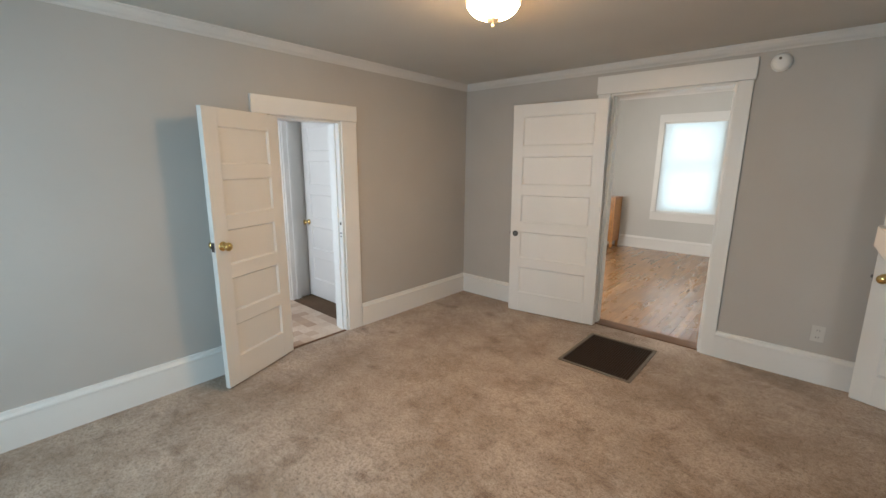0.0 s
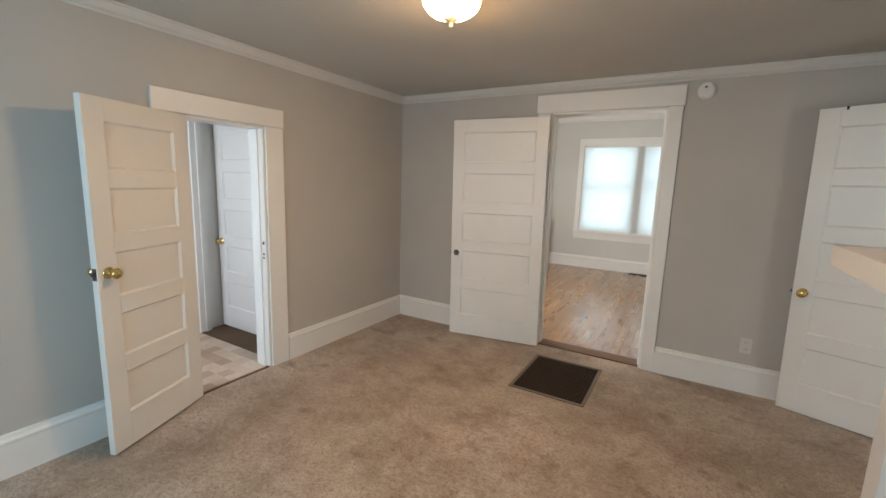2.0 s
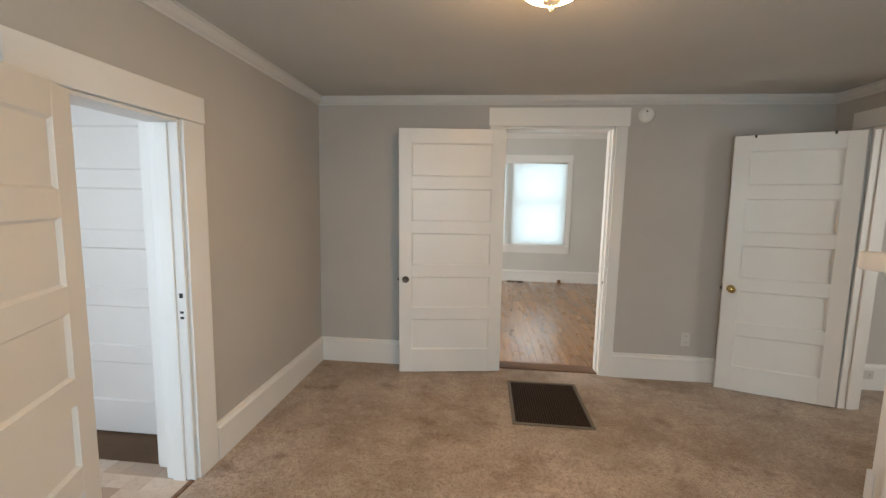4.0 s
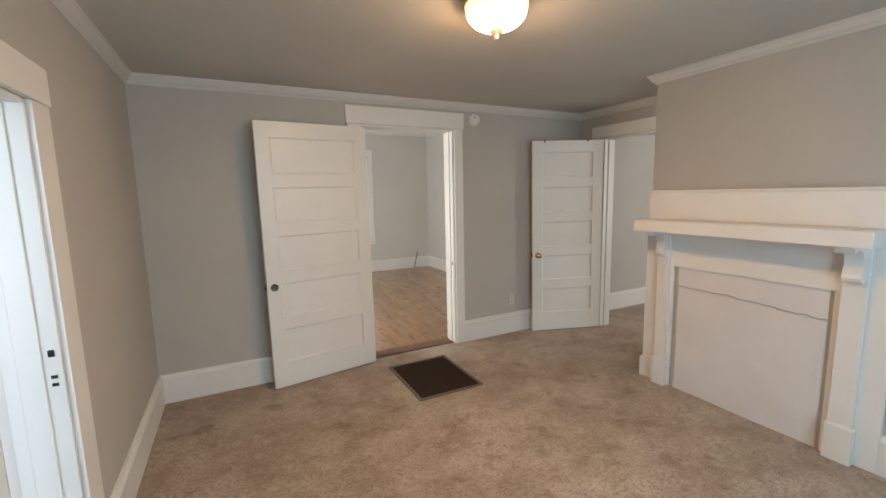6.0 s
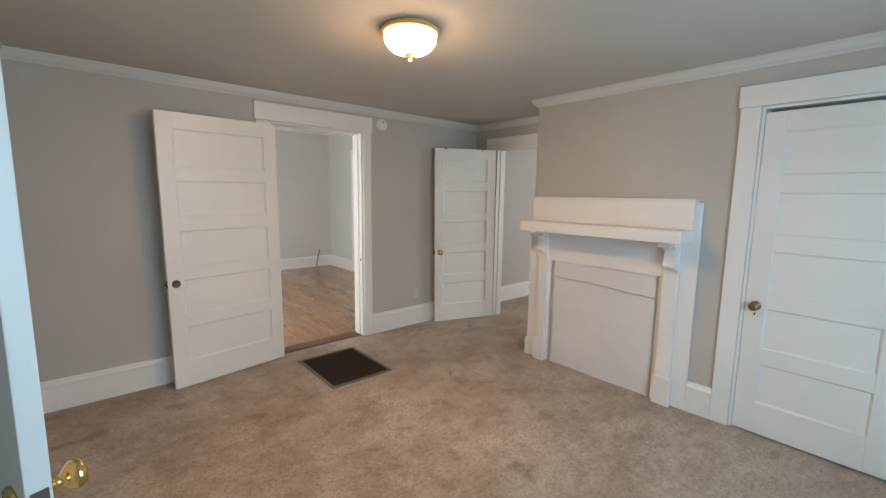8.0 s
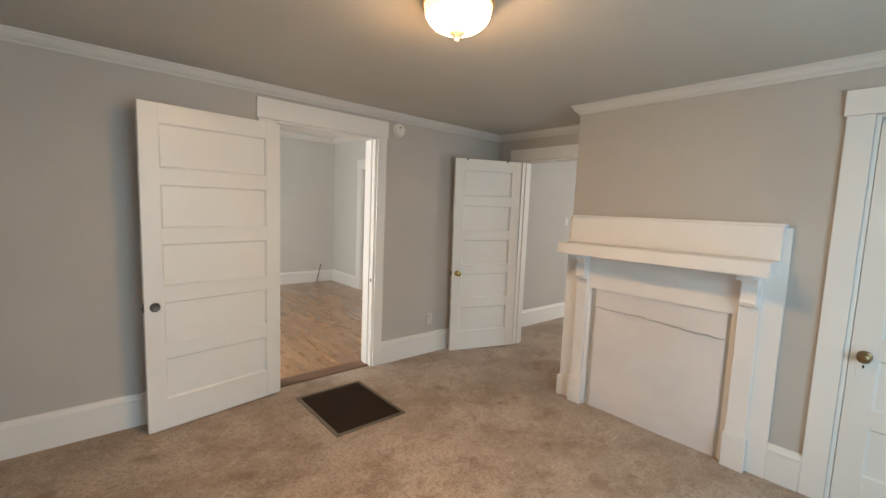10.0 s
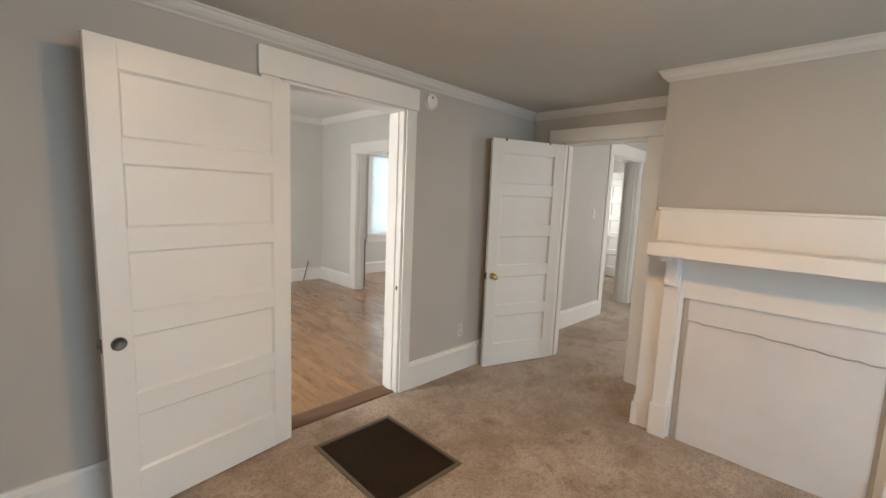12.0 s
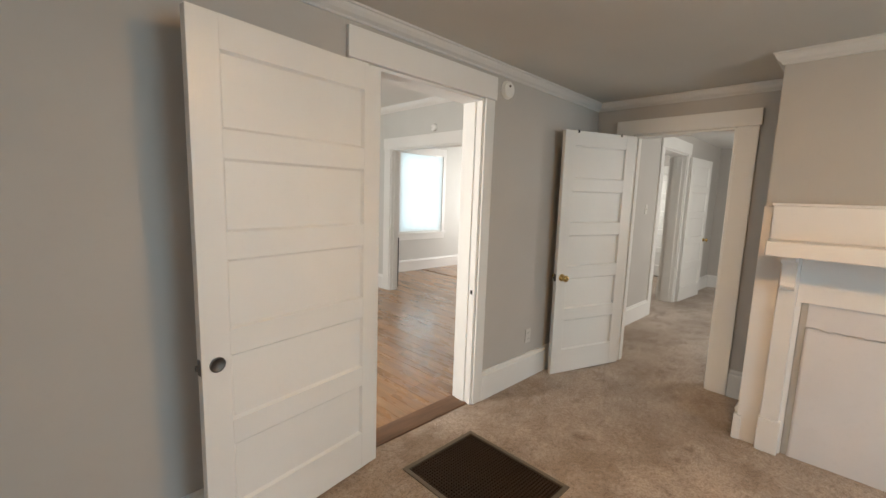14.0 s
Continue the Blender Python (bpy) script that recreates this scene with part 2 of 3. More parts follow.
def lathe(profile, n=32, axis="z"):
    """Turned shape from (radius, height) pairs."""
    bm = bmesh.new()
    rings = []
    for r, h in profile:
        rings.append([bm.verts.new((r * math.cos(2 * math.pi * i / n), r * math.sin(2 * math.pi * i / n), h)) for i in range(n)])
    for a, b in zip(rings, rings[1:]):
        for i in range(n):
            bm.faces.new((a[i], a[(i + 1) % n], b[(i + 1) % n], b[i]))
    bm.faces.new(rings[0][::-1])
    bm.faces.new(rings[-1])
    if axis == "y":
        bmesh.ops.rotate(bm, verts=bm.verts, matrix=Matrix.Rotation(radians(90), 3, "X"))
    if axis == "x":
        bmesh.ops.rotate(bm, verts=bm.verts, matrix=Matrix.Rotation(radians(90), 3, "Y"))
    bmesh.ops.recalc_face_normals(bm, faces=bm.faces)
    return bm


def sweep(bm, path, profile, closed=False):
    """Moulding along a line on the floor plan, the room on its left; profile pairs are (into the room, height)."""
    n = len(path)
    rings = []
    for i in range(n):
        p = Vector(path[i])
        a = (p - Vector(path[i - 1])).normalized() if (closed or i > 0) else None
        b = (Vector(path[(i + 1) % n]) - p).normalized() if (closed or i < n - 1) else None
        a, b = a or b, b or a
        na, nb = Vector((-a.y, a.x)), Vector((-b.y, b.x))
        mit = (na + nb) / (1 + na.dot(nb))
        rings.append([bm.verts.new((p.x + mit.x * d, p.y + mit.y * d, z)) for d, z in profile])
    k = len(profile)
    pairs = list(zip(rings, rings[1:])) + ([(rings[-1], rings[0])] if closed else [])
    for r, s in pairs:
        for j in range(k):
            bm.faces.new((r[j], r[(j + 1) % k], s[(j + 1) % k], s[j]))
    if not closed:
        bm.faces.new(rings[0])
        bm.faces.new(rings[-1][::-1])
    bmesh.ops.recalc_face_normals(bm, faces=bm.faces)
    return bm


def finish(bm, name, material, smooth=False):
    data = bpy.data.meshes.new(name)
    if smooth:
        for f in bm.faces:
            f.smooth = True
    bm.to_mesh(data)
    bm.free()
    data.materials.append(material)
    return data


def part(name, bm, material, parent, label="", smooth=False):
    ob = new(name, finish(bm, name, material, smooth))
    ob.parent = parent
    return tagged(ob, label)


def thing(name, bm, material, label, category, group="", kind="", smooth=False):
    return tagged(new(name, finish(bm, name, material, smooth)), label, category, group, kind)


def empty(name, m, label, category, group="", kind=""):
    ob = new(name)
    ob.matrix_world = m
    ob.empty_display_size = 0.1
    return tagged(ob, label, category, group, kind)


# ---- plan ----
XW, XE, XH, YS, YB, YBR = -3.0, 0.49, 1.13, -0.9, 3.85, 2.45
T = 0.16
CZ, LZ = 2.345, 2.73
YN, LW, LE = 8.12, -3.4, 1.19
FE = 4.9
LX = 6.21


def wall_x(name, y0, y1, x0, x1, z1, holes, label, material=None):
    """Wall that runs along x between x0 and x1, thick from y0 to y1; holes are (xa, xb, za, zb)."""
    rows, at = [], x0
    for a, b, za, zb in sorted(holes):
        rows.append((at, y0, 0, a, y1, z1))
        if za > 0:
            rows.append((a, y0, 0, b, y1, za))
        rows.append((a, y0, zb, b, y1, z1))
        at = b
    rows.append((at, y0, 0, x1, y1, z1))
    return thing(name, boxes(*rows), material or M_WALL, label, "wall", kind="structure")


def wall_y(name, x0, x1, y0, y1, z1, holes, label, material=None):
    rows, at = [], y0
    for a, b, za, zb in sorted(holes):
        rows.append((x0, at, 0, x1, a, z1))
        if za > 0:
            rows.append((x0, a, 0, x1, b, za))
        rows.append((x0, a, zb, x1, b, z1))
        at = b
    rows.append((x0, at, 0, x1, y1, z1))
    return thing(name, boxes(*rows), material or M_WALL, label, "wall", kind="structure")


TOP = 2.9
GREIGE = "smooth greige painted plaster wall"
# doorway openings: living (in the north wall), kitchen (west), hall (east), closet (east)
LD = (-1.40, -0.505, 0, 2.10)
KD = (1.55, 2.165, 0, 1.835)
HD = (2.765, 3.51, 0, 2.045)
CD = (0.05, 0.80, 0, 2.05)

wall_x("wall_north", YB, YB + T, LW - 0.2, XH + 0.14, TOP, [LD], GREIGE)
wall_y("wall_west", XW - 0.15, XW, YS - T, YB, TOP, [KD], GREIGE)
wall_x("wall_south", YS - T, YS, XW, FE, TOP, [(-2.15, -0.55, 0.62, 2.08)], GREIGE)
wall_y("wall_east", XE, XE + 0.14, YS, YBR, TOP, [CD], GREIGE)
wall_x("wall_chimney_side", YBR - 0.12, YBR, XE + 0.14, XH, TOP, [], GREIGE)
wall_y("wall_hall_door", XH, XH + 0.14, YBR - 0.12, YB, TOP, [HD], GREIGE)
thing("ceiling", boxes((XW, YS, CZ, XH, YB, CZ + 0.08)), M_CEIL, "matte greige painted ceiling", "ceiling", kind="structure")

# grille opening in the carpet
VX0, VX1, VY0, VY1 = -1.305, -0.765, 2.94, 3.615
thing("floor", boxes((XW, YS, -0.06, XH, VY0, 0), (XW, VY1, -0.06, XH, YB + 0.02, 0), (XW, VY0, -0.06, VX0, VY1, 0), (VX1, VY0, -0.06, XH, VY1, 0), (XH, HD[0], -0.06, XH + 0.14, HD[1], 0)), M_CARPET, "worn tan cut-pile carpet with stains", "floor", kind="structure")
thing("floor_hall", boxes((XH + 0.14, 0.9, -0.06, 6.15, 3.93, 0), (2.8, 3.93, -0.06, LX + 0.1, 5.8, 0)), M_CARPET, "tan cut-pile hall carpet", "floor", kind="structure")

# crown
CROWN = [(0, CZ - 0.066), (0.010, CZ - 0.066), (0.014, CZ - 0.056), (0.030, CZ - 0.044), (0.042, CZ - 0.026), (0.046, CZ - 0.012), (0.054, CZ - 0.010), (0.054, CZ), (0, CZ)]
room = [(XW, YS), (XE, YS), (XE, YBR), (XH, YBR), (XH, YB), (XW, YB)]
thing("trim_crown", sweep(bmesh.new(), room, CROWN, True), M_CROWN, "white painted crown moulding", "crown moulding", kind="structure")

# baseboards
BASE = [(0, 0), (0.022, 0), (0.022, 0.170), (0.026, 0.174), (0.026, 0.186), (0.016, 0.198), (0.012, 0.214), (0, 0.216)]


def baseboard(path):
    thing("baseboard", sweep(bmesh.new(), path, BASE), M_TRIM, "tall white painted baseboard with moulded cap", "baseboard", kind="structure")


baseboard([(XH, YB), (-0.41, YB)])
baseboard([(-1.512, YB), (XW, YB), (XW, 2.325)])
baseboard([(XW, 1.43), (XW, YS), (XE, YS), (XE, -0.075)])
baseboard([(XE, 0.912), (XE, 1.065)])
baseboard([(XE + 0.01, YBR), (XH, YBR), (XH, 2.625)])
baseboard([(XH, 3.65), (XH, YB)])


def casing(name, horizontal, at, out, a, b, head, side_a, side_b, top, over=0.012, thick=0.02, depth=None, bev=0.004):
    """Door trim on one wall face: two side boards, a head board, and the jamb lining through the wall."""
    holder = empty(name, Matrix.Identity(4), "white painted flat door casing with plain head board", "door trim", kind="structure")

    def put(nm, u0, u1, d0, d1, z0, z1):
        d0, d1 = sorted((at + out * d0, at + out * d1))
        r = (u0, d0, z0, u1, d1, z1) if horizontal else (d0, u0, z0, d1, u1, z1)
        part(nm, boxes(r, bev=bev), M_TRIM, holder)

    put("side_casing", a - side_a, a - 0.006, 0, thick, 0, head + 0.004)
    put("side_casing", b + 0.006, b + side_b, 0, thick, 0, head + 0.004)
    put("head_casing", a - side_a - over, b + side_b + over, 0, thick + 0.006, head + 0.005, top)
    if depth:
        put("jamb", a - 0.005, a + 0.014, -depth - 0.004, 0.004, 0, head)
        put("jamb", b - 0.014, b + 0.005, -depth - 0.004, 0.004, 0, head)
        put("head_jamb", a + 0.0145, b - 0.0145, -depth - 0.004, 0.004, head - 0.014, head + 0.004)
        put("stop", a + 0.0145, a + 0.026, -depth * 0.75, -0.045, 0, head - 0.015)
        put("stop", b - 0.026, b - 0.0145, -depth * 0.75, -0.045, 0, head - 0.015)
    return holder


casing("trim_door_living", True, YB, -1, LD[0], LD[1], LD[3], 0.114, 0.097, 2.252, depth=T)
casing("trim_door_living_far", True, YB + T, 1, LD[0], LD[1], LD[3], 0.12, 0.12, 2.252)
casing("trim_door_kitchen", False, XW, 1, KD[0], KD[1], KD[3], 0.118, 0.155, 1.968, 0.004, depth=0.15)
casing("trim_door_hall", False, XH, -1, HD[0], HD[1], HD[3], 0.135, 0.135, 2.17, depth=0.14)
casing("trim_door_closet", False, XE, -1, CD[0], CD[1], CD[3], 0.12, 0.112, 2.182, depth=0.14)


# ---- five-panel doors ----
def door_leaf(name, m, w, h, label, rails, knob_z, knob=None, thick=0.035, plate=False, latch=True, back_knob=True):
    """A five-panel leaf, hinged at its local origin, running along +x, its faces towards -y and +y."""
    leaf = empty(name, m, label, "door", kind="structure")
    st = 0.105
    half = thick / 2
    for x0 in (0, w - st):
        part("stile", boxes((x0, -half, 0, x0 + st, half, h), bev=0.003), M_DOOR, leaf)
    zs = []
    for z0, z1 in rails:
        part("rail", boxes((st, -half + 0.0005, z0, w - st, half - 0.0005, z1)), M_DOOR, leaf)
        zs.append((z0, z1))
    for (a0, a1), (b0, b1) in zip(zs, zs[1:]):
        bm = boxes((st, -0.004, a1, w - st, 0.004, b0))
        for s in (-1, 1):
            o, i = [], []
            for cx, cz in ((st, a1), (w - st, a1), (w - st, b0), (st, b0)):
                ix = cx + (0.010 if cx == st else -0.010)
                iz = cz + (0.010 if cz == a1 else -0.010)
                o.append(bm.verts.new((cx, s * (half - 0.003), cz)))
                i.append(bm.verts.new((ix, s * 0.0045, iz)))
            for k in range(4):
                f = (o[k], o[(k + 1) % 4], i[(k + 1) % 4], i[k])
                bm.faces.new(f if s < 0 else f[::-1])
        part("panel", bm, M_DOOR, leaf)
    kx = w - 0.055
    if knob == "round":
        for s in ((-1, 1) if back_knob else (1,)):
            prof = [(0.030, 0), (0.030, 0.004), (0.024, 0.008), (0.011, 0.012), (0.010, 0.028), (0.018, 0.034), (0.026, 0.042), (0.028, 0.050), (0.025, 0.058), (0.014, 0.063), (0.002, 0.064)]
            bm = lathe(prof, 24, "y")
            if s > 0:
                bmesh.ops.rotate(bm, verts=bm.verts, matrix=Matrix.Rotation(math.pi, 3, "Z"))
            bmesh.ops.translate(bm, verts=bm.verts, vec=(kx, s * half, knob_z))
            part("knob", bm, M_BRASS if not plate else M_OLDBRASS, leaf, "brass door knob", True)
    elif knob == "hole":
        bm = lathe([(0.029, 0), (0.029, 0.004), (0.024, 0.006), (0.022, 0.003), (0.002, 0.002)], 24, "y")
        bmesh.ops.rotate(bm, verts=bm.verts, matrix=Matrix.Rotation(math.pi, 3, "Z"))
        bmesh.ops.translate(bm, verts=bm.verts, vec=(kx, half, knob_z))
        part("knob_bore", bm, M_STEEL, leaf, "dark empty knob bore", True)
    if plate:
        part("lock_plate", boxes((kx - 0.025, half, knob_z - 0.115, kx + 0.025, half + 0.003, knob_z + 0.05), bev=0.001), M_DOOR, leaf, "painted-over lock plate")
        part("keyhole", boxes((kx - 0.004, half + 0.0035, knob_z - 0.062, kx + 0.004, half + 0.0045, knob_z - 0.045)), M_DARK, leaf, "dark keyhole")
    if latch:
        part("latch_plate", boxes((w - 0.001, -0.012, knob_z - 0.03, w + 0.002, 0.012, knob_z + 0.03)), M_STEEL, leaf, "dull steel latch plate")
        part("latch_bolt", boxes((w + 0.002, -0.007, knob_z - 0.01, w + 0.014, 0.006, knob_z + 0.01), bev=0.002), M_STEEL, leaf)
    for hz in (0.2, h - 0.25):
        bm = lathe([(0.006, -0.045), (0.006, 0.045)], 10)
        bmesh.ops.translate(bm, verts=bm.verts, vec=(-0.004, -half - 0.002, hz))
        part("hinge", bm, M_DOOR, leaf, "painted-over hinge barrel", True)
    return leaf


def five(h, bottom=0.2, top=0.115, mid=0.10):
    """Rails of a five-panel door: even panels between six rails."""
    ph = (h - bottom - top - 4 * mid) / 5
    rows, z = [(0, bottom)], bottom
    for k in range(5):
        z += ph
        t = top if k == 4 else mid
        rows.append((z, z + t))
        z += t
    return rows


def hinge_pose(hx, hy, fx, fy, z=0.014):
    return pose(hx, hy, z, 0, 0, math.degrees(math.atan2(fy - hy, fx - hx)))


def leaning(hx, hy, fx, fy, rx, ry):
    """The same for a leaf that hangs a little out of plumb."""
    return pose(hx, hy, 0.014) @ pose(0, 0, 0, rx, ry) @ pose(-hx, -hy, -0.014) @ hinge_pose(hx, hy, fx, fy)


def span(hx, hy, fx, fy):
    return math.hypot(fx - hx, fy - hy)


# each leaf's local +y face is turned to the main room
d = (-1.372, 3.795, -2.232, 3.672)
door_leaf("door_1", leaning(*d, 0.6, -0.5), span(*d), 2.05, "white five-panel wooden door, open, knob missing", five(2.05), 0.812, "hole")
d = (-2.972, 1.60, -2.745, 1.015)
door_leaf("door_2", hinge_pose(*d), span(*d), 1.815, "narrow white five-panel door, half open, brass knob", five(1.815, 0.19, 0.11, 0.092), 0.965, "round")
d = (1.098, 3.49, 0.385, 3.752)
door_leaf("door_3", leaning(*d, 0.2, -0.8), span(*d), 2.01, "white five-panel wooden door, wide open, brass knob", five(2.01), 0.83, "round")
hall_door = bpy.data.objects["door_3"]
for hx in (0.63, 0.17):
    part("top_hook", boxes((hx - 0.006, 0.010, 1.992, hx + 0.006, 0.0215, 2.0125)), M_DARK, hall_door, "small dark metal hook")
d = (XE + 0.012, CD[0] + 0.018, XE + 0.012, CD[1] - 0.0165)
door_leaf("door_4", hinge_pose(*d), span(*d), 2.0, "closed white five-panel closet door with aged knob", five(2.0), 0.825, "round", plate=True, latch=False, back_knob=False)

# door stop marks and strike plates on the kitchen jamb
for nm, z in (("strike_hole", 0.985), ("screw_hole", 0.90), ("screw_hole", 0.872)):
    thing(nm, boxes((XW - 0.03, KD[1] - 0.0165, z - 0.012 if nm == "strike_hole" else z - 0.006, XW - 0.012, KD[1] - 0.0145, z + 0.012 if nm == "strike_hole" else z + 0.006)), M_DARK, "dark hole in the white kitchen door jamb", "hole")
thing("strike_hole", boxes((LD[1] - 0.0165, YB + 0.012, 0.80, LD[1] - 0.0145, YB + 0.03, 0.828)), M_DARK, "dark strike hole in the white door jamb", "hole")


# ---- mantel and fireplace ----
def mantel():
    top = empty("mantelpiece", pose(XE, 1.735, 0), "white painted wooden mantelpiece with shelf and corbels", "mantelpiece")
    top.matrix_world = Matrix.Identity(4)
    for ya, yb in ((1.066, 1.20), (2.32, 2.455)):
        part("backboard", boxes((0.462, ya, 0.0, XE - 0.001, yb, 1.472), bev=0.003), M_MANTEL, top)
    part("overmantel", boxes((0.418, 1.10, 1.286, XE - 0.001, 2.405, 1.478), bev=0.004), M_MANTEL, top)
    part("cap", boxes((0.408, 1.09, 1.4785, XE - 0.001, 2.413, 1.494), bev=0.004), M_MANTEL, top)
    part("shelf", boxes((0.215, 1.102, 1.203, XE - 0.001, 2.395, 1.2855), bev=0.006), M_MANTEL, top)
    part("frieze", boxes((0.457, 1.2705, 0.935, 0.484, 2.2495, 1.2025), bev=0.002), M_MANTEL, top)
    for y0, y1 in ((1.168, 1.27), (2.25, 2.338)):
        part("pilaster", boxes((0.432, y0, 0.203, 0.4615, y1, 1.2025), bev=0.003), M_MANTEL, top)
        part("plinth", boxes((0.416, y0 - 0.012, 0.0, 0.4615, y1 + 0.008, 0.206), bev=0.004), M_MANTEL, top)
        part("inner_return", boxes((0.4625, y1 - 0.004 if y0 < 1.5 else y0 - 0.022, 0, 0.484, y1 + 0.034 if y0 < 1.5 else y0 + 0.004, 0.934), bev=0.002), M_MANTEL, top)
        # scrolled corbel: curved side profile given thickness along y
        prof = [(0.0, 0.0), (0.0, -0.19), (0.028, -0.19), (0.046, -0.18), (0.052, -0.165), (0.046, -0.148)]
        for k in range(9):
            a = radians(200 - k * 14)
            prof.append((0.098 + 0.06 * math.cos(a), -0.10 + 0.06 * math.sin(a) + 0.02))
        prof += [(0.155, -0.034), (0.165, -0.022), (0.165, 0.0)]
        bm = bmesh.new()
        ya, yb = y0 + 0.012, y1 - 0.012
        sides = [[bm.verts.new((0.4315 - px * 1.0, y, 1.2025 + pz * 1.05)) for px, pz in prof] for y in (ya, yb)]
        bm.faces.new(sides[0])
        bm.faces.new(sides[1][::-1])
        for k in range(len(prof)):
            q = (k + 1) % len(prof)
            bm.faces.new((sides[0][k], sides[1][k], sides[1][q], sides[0][q]))
        bmesh.ops.recalc_face_normals(bm, faces=bm.faces)
        part("corbel", bm, M_MANTEL, top, "scrolled white corbel")
    part("plinth", boxes((0.452, 2.43, 0.0, 0.4615, 2.472, 0.16), (0.4615, 2.4555, 0.0, 0.53, 2.472, 0.16), bev=0.003), M_MANTEL, top)
    return top


mantel()


def infill():
    """Fireplace opening closed by plaster: a lower sheet with a torn wavy top lip, and a set-back strip above."""
    top = empty("fireplace_infill", Matrix.Identity(4), "white painted plaster closing the fireplace, cracked lip", "fireplace infill")
    bm = bmesh.new()
    n, rows = 60, 26

    def lip(u):
        dip = 0.022 * math.exp(-((u - 0.40) / 0.03) ** 2)
        return 0.792 - 0.028 * u + dip * (1 if u < 0.4 else 0.6) + 0.013 * noise.noise((u * 14, 3.1, 0)) + 0.007 * noise.noise((u * 40, 9, 0)) - 0.02 * max(0, u - 0.55)

    grid = []
    for i in range(n + 1):
        u = i / n
        y = 2.195 - u * 0.87
        h = lip(u)
        col = []
        for j in range(rows + 1):
            v = j / rows
            x = 0.4735 + 0.0075 * noise.noise((y * 3.2, v * 3.5, 5)) + 0.004 * noise.noise((y * 11, v * 10, 2))
            if j == rows:
                x -= 0.006
            col.append(bm.verts.new((x, y, h * v)))
        grid.append(col)
    for i in range(n):
        for j in range(rows):
            bm.faces.new((grid[i][j], grid[i][j + 1], grid[i + 1][j + 1], grid[i + 1][j]))
    rim = [bm.verts.new((0.488, c[-1].co.y, c[-1].co.z - 0.002)) for c in grid]
    edge = [bm.verts.new(c[-1].co) for c in grid]
    for i in range(n):
        bm.faces.new((edge[i], rim[i], rim[i + 1], edge[i + 1]))
    for c, s in ((grid[0], 1), (grid[-1], -1)):
        back = [bm.verts.new((0.4825, v.co.y, v.co.z)) for v in c]
        for j in range(rows):
            bm.faces.new((c[j], back[j], back[j + 1], c[j + 1]))
    bmesh.ops.recalc_face_normals(bm, faces=bm.faces)
    up = bmesh.new()
    low, high, deep = [], [], []
    for i in range(n + 1):
        u = i / n
        y = 2.195 - u * 0.87
        gap = 0.006 + 0.003 * noise.noise((u * 22, 1.7, 0))
        z = lip(u) + gap
        low.append(up.verts.new((0.4745, y, z)))
        high.append(up.verts.new((0.4755, y, 0.936)))
        deep.append(up.verts.new((0.488, y, z)))
    for i in range(n):
        up.faces.new((low[i], high[i], high[i + 1], low[i + 1]))
        up.faces.new((deep[i], low[i], low[i + 1], deep[i + 1]))
    bmesh.ops.recalc_face_normals(up, faces=up.faces)
    part("upper_strip", up, M_INFILL, top, "plaster strip above the crack")
    # panel laid behind the gap, its greige standing for the crack's shade
    part("crack", boxes((0.4885, 1.327, 0.66, XE - 0.0003, 2.193, 0.86)), M_WALL, top, "greige panel behind the plaster crack, toned as its shade")
    part("lower_sheet", bm, M_INFILL, top, "uneven plaster sheet with torn lip", True)
    for ya, yb in ((1.285, 1.327), (2.193, 2.222)):
        part("side_filler", boxes((0.482, ya, 0, XE - 0.0005, yb, 0.936)), M_WALL, top)


infill()


# ---- fixtures ----
def ceiling_lamp():
    lamp = empty("ceiling_lamp", pose(-1.318, 1.93, CZ - 0.006), "lit frosted glass bowl ceiling light with brass rim", "ceiling light")
    part("pan", lathe([(0.02, 0.006), (0.136, 0.006), (0.145, -0.002), (0.149, -0.012), (0.146, -0.019), (0.137, -0.021), (0.02, -0.018)], 48), M_PAN, lamp, "brass rim", True)
    prof = [(0.139, -0.022)]
    for k in range(1, 13):
        a = radians(90 * k / 12)
        prof.append((max(0.006, 0.139 * math.cos(a) ** 0.8), -0.024 - 0.098 * math.sin(a)))
    part("bowl_rim", lathe(prof[:4], 48), M_BOWL_RIM, lamp, "dim upper band of the glass", True)
    part("bowl_shoulder", lathe(prof[3:6], 48), M_BOWL_MID, lamp, "glowing frosted glass", True)
    part("bowl", lathe(prof[5:], 48), M_BOWL, lamp, "bright frosted glass bowl", True)
    part("finial", lathe([(0.034, -0.112), (0.037, -0.122), (0.03, -0.130), (0.012, -0.137), (0.008, -0.145), (0.010, -0.151), (0.006, -0.158), (0.002, -0.160)], 20), M_FINIAL, lamp, "small turned metal finial", True)


ceiling_lamp()


def smoke_detector(m, size=1.0):
    det = empty("smoke_detector", m @ Matrix.Scale(size, 4), "round white plastic smoke detector on the wall", "smoke detector")
    part("base", lathe([(0.060, 0.0), (0.060, 0.010), (0.057, 0.013), (0.02, 0.013)], 36), M_PLASTIC, det, "", True)
    part("cover", lathe([(0.054, 0.013), (0.054, 0.026), (0.047, 0.034), (0.02, 0.037), (0.002, 0.037)], 36), M_PLASTIC, det, "", True)
    bm = lathe([(0.008, 0.036), (0.008, 0.040), (0.002, 0.040)], 16)
    bmesh.ops.translate(bm, verts=bm.verts, vec=(-0.008, 0.022, 0))
    part("button", bm, M_RIM, det, "small grey test button", True)


smoke_detector(pose(-0.272, YB, 2.198, 90))


